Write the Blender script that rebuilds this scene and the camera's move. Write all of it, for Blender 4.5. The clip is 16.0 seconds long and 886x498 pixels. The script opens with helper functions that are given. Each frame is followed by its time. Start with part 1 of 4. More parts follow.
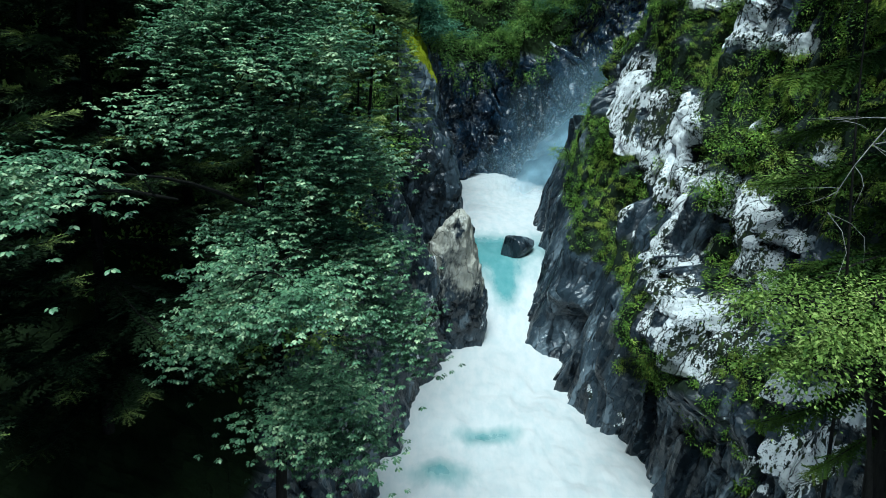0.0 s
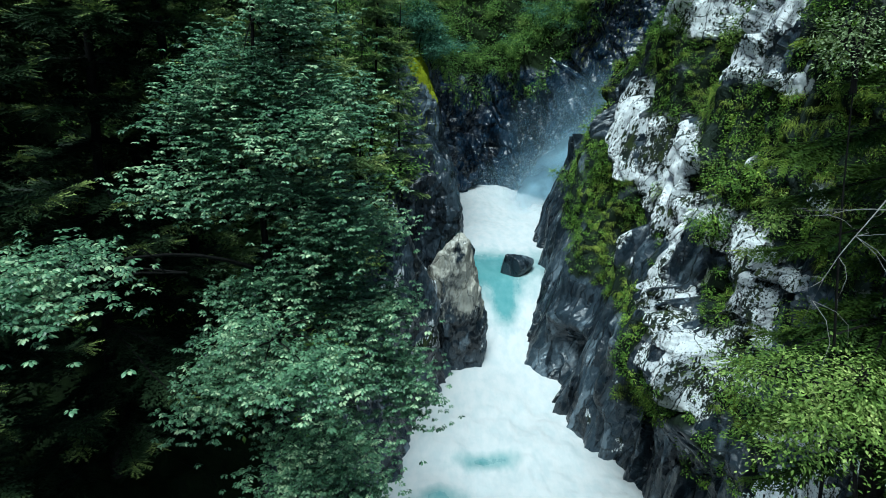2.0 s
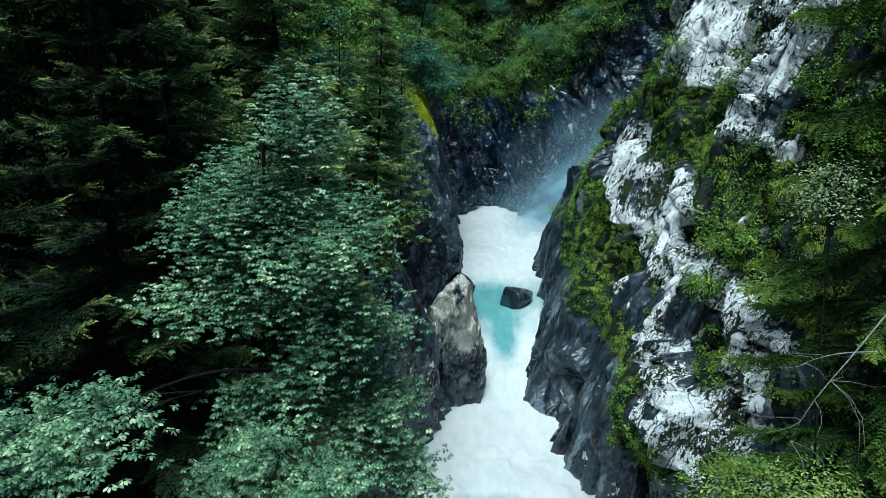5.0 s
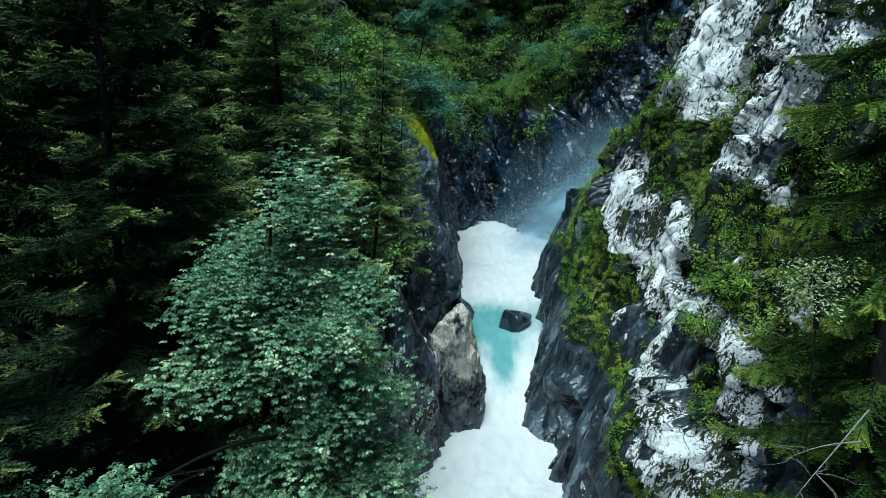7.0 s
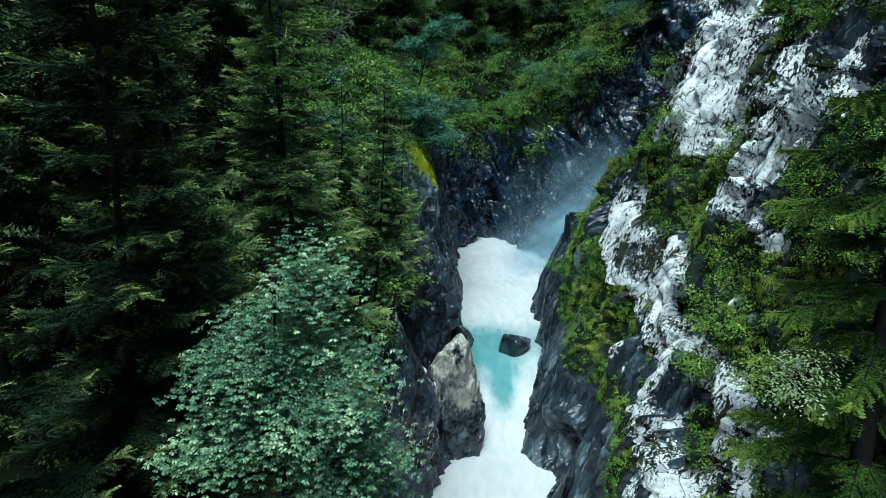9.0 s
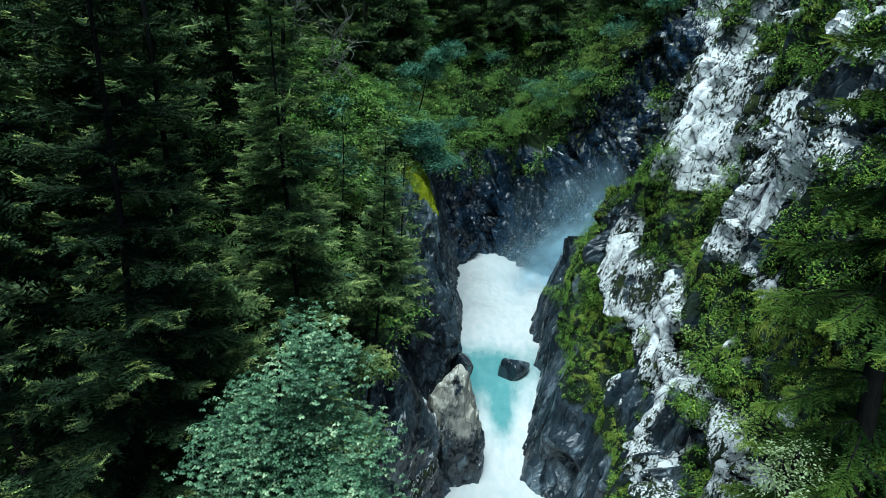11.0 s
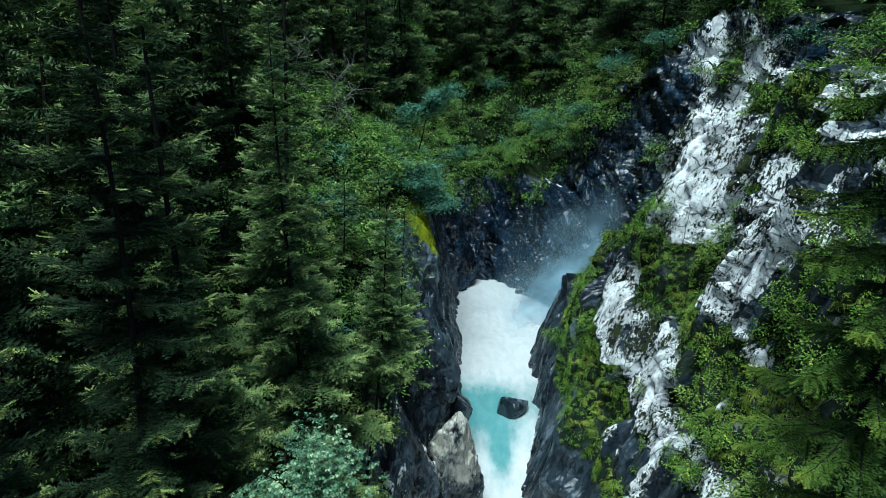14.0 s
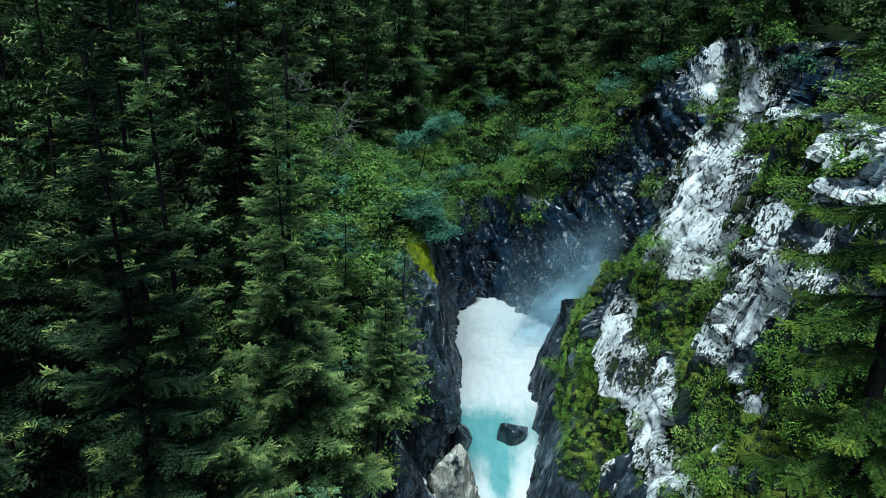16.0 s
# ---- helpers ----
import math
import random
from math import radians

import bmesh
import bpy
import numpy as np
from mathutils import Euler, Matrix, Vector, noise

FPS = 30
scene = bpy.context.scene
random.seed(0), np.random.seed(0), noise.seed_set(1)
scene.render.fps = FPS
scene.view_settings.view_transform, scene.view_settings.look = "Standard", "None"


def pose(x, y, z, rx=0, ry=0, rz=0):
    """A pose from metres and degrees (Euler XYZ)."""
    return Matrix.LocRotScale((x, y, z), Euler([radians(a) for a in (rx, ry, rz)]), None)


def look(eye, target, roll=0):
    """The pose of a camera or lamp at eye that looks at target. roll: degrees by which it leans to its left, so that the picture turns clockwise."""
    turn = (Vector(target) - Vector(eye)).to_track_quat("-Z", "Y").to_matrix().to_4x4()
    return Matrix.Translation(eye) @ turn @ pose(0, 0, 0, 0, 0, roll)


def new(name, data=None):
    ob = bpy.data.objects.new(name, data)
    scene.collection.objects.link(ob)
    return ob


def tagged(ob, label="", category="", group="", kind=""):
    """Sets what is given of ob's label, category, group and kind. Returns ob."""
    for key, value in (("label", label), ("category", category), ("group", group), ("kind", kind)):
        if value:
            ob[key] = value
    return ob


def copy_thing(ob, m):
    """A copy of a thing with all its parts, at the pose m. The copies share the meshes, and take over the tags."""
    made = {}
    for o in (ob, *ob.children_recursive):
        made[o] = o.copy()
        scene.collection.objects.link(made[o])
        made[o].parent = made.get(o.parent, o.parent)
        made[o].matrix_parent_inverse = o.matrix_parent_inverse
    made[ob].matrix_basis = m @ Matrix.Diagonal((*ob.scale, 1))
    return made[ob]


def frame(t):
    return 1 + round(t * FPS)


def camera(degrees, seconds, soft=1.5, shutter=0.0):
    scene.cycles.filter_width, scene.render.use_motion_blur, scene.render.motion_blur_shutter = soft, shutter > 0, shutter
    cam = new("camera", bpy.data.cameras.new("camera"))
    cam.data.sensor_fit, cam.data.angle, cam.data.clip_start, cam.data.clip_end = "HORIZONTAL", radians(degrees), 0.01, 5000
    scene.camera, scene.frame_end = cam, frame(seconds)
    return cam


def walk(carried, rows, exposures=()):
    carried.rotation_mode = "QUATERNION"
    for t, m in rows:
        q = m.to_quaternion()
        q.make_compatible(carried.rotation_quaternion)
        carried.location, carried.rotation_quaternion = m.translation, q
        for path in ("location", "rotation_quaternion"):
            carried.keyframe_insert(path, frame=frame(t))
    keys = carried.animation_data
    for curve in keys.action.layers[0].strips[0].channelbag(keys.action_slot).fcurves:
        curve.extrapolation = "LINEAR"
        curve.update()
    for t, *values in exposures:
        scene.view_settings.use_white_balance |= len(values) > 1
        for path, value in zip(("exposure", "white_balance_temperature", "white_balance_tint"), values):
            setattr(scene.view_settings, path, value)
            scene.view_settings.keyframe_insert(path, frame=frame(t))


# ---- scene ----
EXPO, KELVIN, TINT = 1.47, 5250.0, -9.0
cam = camera(72.0, 16.0, soft=0.6)
# t, x, y, z, pitch, yaw, lean: a drone that rises straight up beside the gorge
ROWS = [
    (0.0, 0.000, 0.000, 10.000, -15.290, -0.001, 0.011),
    (0.5, -0.001, -0.007, 10.366, -15.288, -0.001, 0.005),
    (1.0, -0.004, -0.008, 10.689, -15.274, 0.008, -0.009),
    (1.5, -0.004, -0.012, 11.012, -15.252, 0.018, -0.052),
    (2.0, -0.002, -0.017, 11.374, -15.237, 0.033, -0.105),
    (2.5, 0.002, -0.023, 11.794, -15.202, 0.042, -0.142),
    (3.0, 0.004, -0.027, 12.124, -15.178, 0.044, -0.160),
    (3.5, 0.002, -0.028, 12.550, -15.138, 0.053, -0.193),
    (4.0, -0.007, -0.033, 12.948, -15.118, 0.047, -0.236),
    (6.5, -0.077, -0.031, 15.044, -14.952, -0.030, -0.376),
    (7.0, -0.076, -0.030, 15.458, -14.902, -0.038, -0.396),
    (7.5, -0.068, -0.030, 15.907, -14.845, -0.038, -0.404),
    (8.0, -0.059, -0.029, 16.370, -14.777, -0.020, -0.403),
    (8.5, -0.054, -0.030, 16.826, -14.711, -0.004, -0.405),
    (9.0, -0.053, -0.035, 17.237, -14.664, 0.009, -0.417),
    (11.5, -0.053, -0.034, 19.619, -14.471, 0.014, -0.444),
    (12.0, -0.046, -0.031, 20.096, -14.407, 0.017, -0.417),
    (12.5, -0.036, -0.025, 20.542, -14.332, 0.029, -0.386),
    (13.0, -0.026, -0.016, 20.999, -14.246, 0.042, -0.366),
    (13.5, -0.020, -0.010, 21.509, -14.160, 0.049, -0.353),
    (14.0, -0.013, -0.012, 21.981, -14.102, 0.054, -0.352),
    (14.5, -0.007, -0.019, 22.465, -14.048, 0.061, -0.346),
    (15.0, 0.002, -0.018, 22.954, -13.994, 0.069, -0.338),
    (15.5, 0.010, -0.010, 23.467, -13.916, 0.085, -0.307),
    (16.0, 0.020, -0.002, 24.000, -13.824, 0.097, -0.258),
]
walk(cam, [(t, pose(x, y, z, 90 + pitch, 0, yaw) @ pose(0, 0, 0, 0, 0, -lean)) for t, x, y, z, pitch, yaw, lean in ROWS],
     [(0.0, EXPO, KELVIN, TINT), (16.0, EXPO, KELVIN, TINT)])

# ---- world and light: an overcast sky over a deep gorge ----
world = bpy.data.worlds.new("sky")
scene.world = world
world.use_nodes = True
wn = world.node_tree
sky = wn.nodes.new("ShaderNodeTexSky")
sky.sky_type, sky.sun_disc = "NISHITA", False
sky.sun_elevation, sky.sun_rotation = radians(58), radians(200)
sky.air_density, sky.dust_density = 1.0, 2.5
wn.links.new(sky.outputs[0], wn.nodes["Background"].inputs[0])
wn.nodes["Background"].inputs[1].default_value = 0.031
sun = new("sun", bpy.data.lights.new("sun", "SUN"))
sun.data.energy, sun.data.angle, sun.data.color = 1.75, radians(28), (1.0, 0.96, 0.9)
sun.matrix_world = look((-6, -26, 60), (0, 0, 0))


# ---- numeric helpers ----
def hash3(ix, iy, iz, seed):
    h = (ix * 374761393 + iy * 668265263 + iz * 2147483647 + seed * 1274126177) & 0xFFFFFFFF
    h = ((h ^ (h >> 13)) * 1274126177) & 0xFFFFFFFF
    h = ((h ^ (h >> 16)) * 2246822519) & 0xFFFFFFFF
    return ((h ^ (h >> 15)) & 0xFFFFFF) / float(0xFFFFFF)


def vnoise(p, seed=0):
    """Smooth value noise in -1..1 at the points p (n, 3)."""
    i = np.floor(p).astype(np.int64)
    f = p - i
    f = f * f * (3 - 2 * f)
    out = np.zeros(len(p))
    for dx in (0, 1):
        for dy in (0, 1):
            for dz in (0, 1):
                w = (f[:, 0] if dx else 1 - f[:, 0]) * (f[:, 1] if dy else 1 - f[:, 1]) * (f[:, 2] if dz else 1 - f[:, 2])
                out += w * hash3(i[:, 0] + dx, i[:, 1] + dy, i[:, 2] + dz, seed)
    return out * 2 - 1


def fbm(p, octaves=4, seed=0):
    out, a, s = np.zeros(len(p)), 0.5, 1.0
    for o in range(octaves):
        out += a * vnoise(p * s + 17.3 * o, seed + o)
        a, s = a * 0.5, s * 2.03
    return out


def facets(p, seed=0, tilt=0.6, blend=42.0):
    """Broken rock: each cell of a jittered lattice is a tilted flat face, its edges a little worn. Gives the height and the distance to the cell's edge."""
    i = np.floor(p).astype(np.int64)
    best, second = np.full(len(p), 9.0), np.full(len(p), 9.0)
    val, total = np.zeros(len(p)), np.full(len(p), 1e-12)
    for dx in (-1, 0, 1):
        for dy in (-1, 0, 1):
            for dz in (-1, 0, 1):
                c = (i[:, 0] + dx, i[:, 1] + dy, i[:, 2] + dz)
                jit = np.stack([c[k] + hash3(*c, seed + 5 + k) for k in range(3)], 1)
                d = p - jit
                dist = np.sqrt((d * d).sum(1))
                g = np.stack([hash3(*c, seed + 11 + k) - 0.5 for k in range(3)], 1)
                v = hash3(*c, seed + 20) - 0.5 + tilt * 2 * (g * d).sum(1)
                near = dist < best
                second = np.where(near, best, np.minimum(second, dist))
                best = np.where(near, dist, best)
                w = np.exp(-blend * dist)
                val += w * v
                total += w
    return val / total, second - best


def smooth(a, b, x):
    t = np.clip((x - a) / (b - a), 0, 1)
    return t * t * (3 - 2 * t)


def curve1(xs, ys):
    """A smooth monotone-ish curve through a few knots."""
    xs, ys = np.array(xs, float), np.array(ys, float)
    m = np.gradient(ys, xs)

    def f(x):
        x = np.asarray(x, float)
        k = np.clip(np.searchsorted(xs, x) - 1, 0, len(xs) - 2)
        h = xs[k + 1] - xs[k]
        t = np.clip((x - xs[k]) / h, 0, 1)
        return ((1 + 2 * t) * (1 - t) ** 2 * ys[k] + t * (1 - t) ** 2 * h * m[k] + t * t * (3 - 2 * t) * ys[k + 1] + t * t * (t - 1) * h * m[k + 1])
    return f


def mesh_np(name, verts, faces, material=None, attrs=None, smooth_shade=False):
    """A mesh from arrays: verts (n, 3); faces (m, 3 or 4)."""
    verts, faces = np.asarray(verts, np.float32), np.asarray(faces, np.int32)
    me = bpy.data.meshes.new(name)
    n, m, k = len(verts), len(faces), faces.shape[1]
    me.vertices.add(n)
    me.vertices.foreach_set("co", verts.ravel())
    me.loops.add(m * k)
    me.loops.foreach_set("vertex_index", faces.ravel())
    me.polygons.add(m)
    me.polygons.foreach_set("loop_start", np.arange(0, m * k, k, dtype=np.int32))
    me.polygons.foreach_set("loop_total", np.full(m, k, np.int32))
    me.polygons.foreach_set("use_smooth", np.full(m, smooth_shade))
    for key, data in (attrs or {}).items():
        me.attributes.new(key, "FLOAT", "POINT").data.foreach_set("value", np.asarray(data, np.float32))
    me.update(calc_edges=True)
    if material:
        me.materials.append(material)
    return me


def thing(name, label, category, kind="", group="", me=None, at=(0, 0, 0)):
    ob = new(name, me)
    ob.location = at
    return tagged(ob, label, category, group, kind)


def part_np(name, verts, faces, material, parent, label="", attrs=None, smooth_shade=False):
    ob = new(name, mesh_np(name, verts, faces, material, attrs, smooth_shade))
    ob.parent = parent
    if label:
        ob["label"] = label
    return ob


def grid_faces(nu, nv):
    i = np.arange((nu - 1) * (nv - 1))
    a = (i // (nv - 1)) * nv + i % (nv - 1)
    return np.stack([a, a + 1, a + nv + 1, a + nv], 1)


def grid_normals(p):
    """Normals of a (nu, nv, 3) grid."""
    n = np.cross(np.gradient(p, axis=0), np.gradient(p, axis=1))
    return n / (np.linalg.norm(n, axis=2, keepdims=True) + 1e-9)


rng = np.random.default_rng(7)


# ---- materials ----
def material(name):
    m = bpy.data.materials.new(name)
    m.use_nodes = True
    nt = m.node_tree
    b = nt.nodes["Principled BSDF"]

    def node(kind, **inputs):
        x = nt.nodes.new("ShaderNode" + kind)
        for key, value in inputs.items():
            x.inputs[key.replace("_", " ")].default_value = value
        return x

    def link(a, b_):
        nt.links.new(a, b_)

    def ramp(src, *stops):
        r = nt.nodes.new("ShaderNodeValToRGB")
        while len(r.color_ramp.elements) < len(stops):
            r.color_ramp.elements.new(0.5)
        for e, (pos, col) in zip(r.color_ramp.elements, stops):
            e.position, e.color = pos, (*col, 1) if len(col) == 3 else (col[0], col[0], col[0], 1)
        link(src, r.inputs[0])
        return r.outputs[0]

    def mix(fac, a, b_, blend="MIX"):
        x = nt.nodes.new("ShaderNodeMix")
        x.data_type, x.blend_type = "RGBA", blend
        for s, v in ((x.inputs[0], fac), (x.inputs[6], a), (x.inputs[7], b_)):
            if isinstance(v, (int, float)):
                s.default_value = v
            elif isinstance(v, tuple):
                s.default_value = (*v, 1)
            else:
                link(v, s)
        return x.outputs[2]

    def maths(op, a, b_=0.0, clamp=False):
        x = nt.nodes.new("ShaderNodeMath")
        x.operation, x.use_clamp = op, clamp
        for s, v in zip(x.inputs, (a, b_)):
            if isinstance(v, (int, float)):
                s.default_value = v
            else:
                link(v, s)
        return x.outputs[0]

    def attr(key):
        x = nt.nodes.new("ShaderNodeAttribute")
        x.attribute_name = key
        return x.outputs["Fac"]

    def bump(height, strength, distance):
        x = node("Bump", Strength=strength, Distance=distance)
        link(height, x.inputs["Height"])
        link(x.outputs[0], b.inputs["Normal"])

    return m, b, node, link, ramp, mix, maths, attr, bump


def noise_at(node, link, coords, scale, detail=5.0, rough=0.6):
    n = node("TexNoise", Scale=scale, Detail=detail, Roughness=rough)
    link(coords, n.inputs["Vector"])
    return n.outputs["Fac"]


GRAIN = Vector((0.32, 0.10, 0.80)).rotation_difference(Vector((0, 0, 1))).to_euler()


def make_rock(name, wetness=0.30, tone=(1.0, 1.0, 1.0), block=1.0, scuffs=0.8):
    """Fractured gneiss: dark and wet where bare of lichen, chalky white where weathered, parted along its grain."""
    m, b, node, link, ramp, mix, maths, attr, bump = material(name)

    def vec(op, a, c):
        x = node("VectorMath")
        x.operation = op
        for socket, value in zip(x.inputs, (a, c)):
            if isinstance(value, tuple):
                socket.default_value = value
            else:
                link(value, socket)
        return x

    def shift(n, k):
        return maths("MULTIPLY", maths("SUBTRACT", n, 0.5), k)

    # tone multiplies only the dark rock, to paint a wall's shade into it
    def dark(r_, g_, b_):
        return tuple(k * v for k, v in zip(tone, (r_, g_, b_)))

    co = node("TexCoord").outputs["Object"]
    turn = node("Mapping")
    turn.inputs["Rotation"].default_value = GRAIN
    link(co, turn.inputs["Vector"])
    st = vec("MULTIPLY", turn.outputs[0], (1.0, 1.0, 0.42)).outputs[0]
    n0 = noise_at(node, link, co, 0.45, 3)
    n1 = noise_at(node, link, st, 0.9 / block, 6, 0.6)
    n2 = noise_at(node, link, st, 4.0, 6, 0.62)
    n3 = noise_at(node, link, co, 15.0, 4, 0.6)
    n4 = noise_at(node, link, st, 8.0, 5, 0.62)
    # fracture cells at two sizes, each a tilted face with its own tone
    drift = node("TexNoise", Scale=1.3, Detail=3.0)
    link(co, drift.inputs["Vector"])
    warped = vec("ADD", st, vec("MULTIPLY", drift.outputs["Color"], (0.45, 0.45, 0.45)).outputs[0]).outputs[0]

    def fracture(scale):
        cell, rift, split = node("TexVoronoi", Scale=scale), node("TexVoronoi", Scale=scale), node("SeparateColor")
        rift.feature = "DISTANCE_TO_EDGE"
        link(warped, cell.inputs["Vector"])
        link(warped, rift.inputs["Vector"])
        link(cell.outputs["Color"], split.inputs[0])
        away = vec("SUBTRACT", warped, cell.outputs["Position"]).outputs[0]
        tilt = vec("SUBTRACT", cell.outputs["Color"], (0.5, 0.5, 0.5)).outputs[0]
        return split.outputs[0], split.outputs[1], rift.outputs["Distance"], vec("DOT_PRODUCT", away, tilt).outputs["Value"]

    slab, slab2, gap, face = fracture(1.0 / block)
    chip, chip2, gap2, face2 = fracture(2.6 / block)
    crack = maths("MULTIPLY", ramp(maths("ADD", gap, shift(n3, 0.05)), (0.002, (1,)), (0.026, (0,))), ramp(n1, (0.44, (0,)), (0.54, (1,))))
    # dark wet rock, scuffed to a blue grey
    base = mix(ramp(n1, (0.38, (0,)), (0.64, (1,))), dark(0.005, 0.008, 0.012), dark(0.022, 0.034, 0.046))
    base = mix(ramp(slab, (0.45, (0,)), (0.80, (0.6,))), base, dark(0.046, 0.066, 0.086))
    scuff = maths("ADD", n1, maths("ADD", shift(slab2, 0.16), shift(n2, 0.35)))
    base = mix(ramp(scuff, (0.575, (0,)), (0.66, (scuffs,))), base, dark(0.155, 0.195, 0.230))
    base = mix(maths("MULTIPLY", crack, 0.6), base, dark(0.006, 0.008, 0.010))
    # pale weathered skin with grey stains, black moss specks in drifts, and cracks
    skin = mix(ramp(n2, (0.34, (0,)), (0.52, (1,))), (0.50, 0.525, 0.545), (0.76, 0.775, 0.78))
    skin = mix(ramp(slab, (0.05, (0.65,)), (0.28, (0,))), skin, (0.30, 0.325, 0.35))
    drifts = maths("ADD", shift(n0, 0.7), shift(n1, 0.45))
    skin = mix(ramp(maths("ADD", n3, drifts), (0.420, (0.95,)), (0.440, (0,))), skin, (0.022, 0.027, 0.022))
    skin = mix(ramp(maths("ADD", n4, drifts), (0.455, (1,)), (0.475, (0,))), skin, (0.020, 0.026, 0.020))
    skin = mix(ramp(maths("ADD", n2, maths("MULTIPLY", drifts, 0.8)), (0.36, (0.85,)), (0.40, (0,))), skin, (0.045, 0.060, 0.020))
    skin = mix(crack, skin, (0.020, 0.024, 0.026))
    edge = maths("ADD", maths("SUBTRACT", maths("MULTIPLY", attr("pale"), 1.6), 0.35), shift(n2, 0.85))
    edge = maths("ADD", edge, maths("ADD", shift(slab2, 0.45), maths("ADD", shift(chip2, 0.25), shift(n4, 0.45))))
    isp = ramp(edge, (0.49, (0,)), (0.55, (1,)))
    col = mix(isp, base, skin)
    tan = mix(ramp(n1, (0.38, (0,)), (0.62, (1,))), (0.27, 0.265, 0.225), (0.50, 0.475, 0.40))
    tan = mix(ramp(n2, (0.54, (0,)), (0.66, (0.7,))), tan, (0.62, 0.61, 0.56))
    tan = mix(maths("MULTIPLY", crack, 0.7), tan, (0.06, 0.06, 0.055))
    tfac = ramp(maths("ADD", attr("tan"), maths("ADD", shift(n1, 1.3), shift(n2, 0.8))), (0.42, (0,)), (0.60, (0.95,)))
    col = mix(tfac, col, tan)
    mossy = mix(n3, (0.030, 0.050, 0.006), (0.34, 0.38, 0.010))
    mfac = ramp(maths("ADD", attr("moss"), shift(n2, 1.2)), (0.45, (0,)), (0.60, (1,)))
    col = mix(mfac, col, mossy)
    # near-black ground: soil, with the shade among the plants in its colour
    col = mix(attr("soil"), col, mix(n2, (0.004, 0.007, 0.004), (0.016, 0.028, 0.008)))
    link(col, b.inputs["Base Color"])
    dry = maths("MAXIMUM", isp, maths("MAXIMUM", attr("soil"), mfac))
    link(ramp(dry, (0.0, (0.5,)), (1.0, (0.08,))), b.inputs["Specular IOR Level"])
    link(ramp(maths("ADD", maths("MULTIPLY", dry, 0.9 - wetness), maths("ADD", wetness, shift(n2, 0.35))), (0.15, (0.15,)), (0.95, (0.95,))), b.inputs["Roughness"])
    h = maths("ADD", maths("MULTIPLY", face, 1.5), maths("MULTIPLY", face2, 1.2))
    h = maths("ADD", h, maths("ADD", maths("MULTIPLY", n2, 0.10), maths("MULTIPLY", n3, 0.012)))
    bump(maths("SUBTRACT", h, maths("MULTIPLY", crack, 0.08)), 0.9, 0.5)
    return m


def make_leaf(name, low, high, rough=0.45, tip=None, through_light=0.12, sheen=0.10, tips=False):
    """Foliage: each leaf its own green between low and high. tips paints shade: inner needles near black, bough ends in
    new growth's yellow-green.
    """
    m, b, node, link, ramp, mix, maths, attr, bump = material(name)
    geo = node("NewGeometry")
    r = geo.outputs["Random Per Island"]
    co = node("TexCoord").outputs["Object"]
    n = noise_at(node, link, co, 0.8, 3)
    f = maths("ADD", maths("MULTIPLY", r, 0.36), maths("ADD", maths("MULTIPLY", ramp(n, (0.38, (0,)), (0.62, (1,))), 0.34), maths("MULTIPLY", ramp(noise_at(node, link, co, 2.6, 2), (0.38, (0,)), (0.62, (1,))), 0.30)))
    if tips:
        # cubed, so the inner bough keeps its painted shade and only the ends brighten
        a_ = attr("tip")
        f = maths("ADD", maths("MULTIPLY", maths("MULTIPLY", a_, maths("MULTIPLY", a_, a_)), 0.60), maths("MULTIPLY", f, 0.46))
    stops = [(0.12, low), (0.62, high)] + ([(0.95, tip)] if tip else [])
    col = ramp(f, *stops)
    link(col, b.inputs["Base Color"])
    b.inputs["Roughness"].default_value = rough
    b.inputs["Specular IOR Level"].default_value = sheen
    t = node("BsdfTranslucent")
    link(col, t.inputs["Color"])
    x = node("MixShader")
    x.inputs[0].default_value = through_light
    link(b.outputs[0], x.inputs[1])
    link(t.outputs[0], x.inputs[2])
    link(x.outputs[0], m.node_tree.nodes["Material Output"].inputs[0])
    return m


def make_bark(name, low, high):
    m, b, node, link, ramp, mix, maths, attr, bump = material(name)
    co = node("TexCoord").outputs["Object"]
    st = node("Mapping")
    st.inputs["Scale"].default_value = (6, 6, 1.2)
    link(co, st.inputs["Vector"])
    n = noise_at(node, link, st.outputs[0], 3.0, 6)
    link(ramp(n, (0.3, low), (0.7, high)), b.inputs["Base Color"])
    b.inputs["Roughness"].default_value = 0.9
    b.inputs["Specular IOR Level"].default_value = 0.08
    bump(n, 0.8, 0.03)
    return m


ROCK = make_rock("wet_gneiss")
# the same gneiss dimmed and blued: the rear wall's shade is in its colour
SHADED_ROCK = make_rock("shaded_wet_gneiss", 0.28, (0.24, 0.42, 0.64), 2.2, 0.3)
MAPLE = make_leaf("maple_leaf", (0.004, 0.019, 0.011), (0.125, 0.245, 0.125), 0.36, (0.54, 0.66, 0.38), 0.10, 0.32)
BUSH = make_leaf("bush_leaf", (0.010, 0.034, 0.012), (0.155, 0.275, 0.060), 0.5, (0.40, 0.52, 0.12))
# bush leaf again, brighter: the sun on the cliff side is in its colour
LEDGE = make_leaf("sunlit_ledge_leaf", (0.012, 0.036, 0.008), (0.165, 0.285, 0.046), 0.5, (0.48, 0.60, 0.11))
BLUEBUSH = make_leaf("willow_leaf", (0.014, 0.052, 0.036), (0.125, 0.270, 0.175), 0.5, (0.27, 0.44, 0.30))
BEECH = make_leaf("beech_leaf", (0.024, 0.060, 0.013), (0.190, 0.280, 0.060), 0.45, (0.50, 0.58, 0.19))
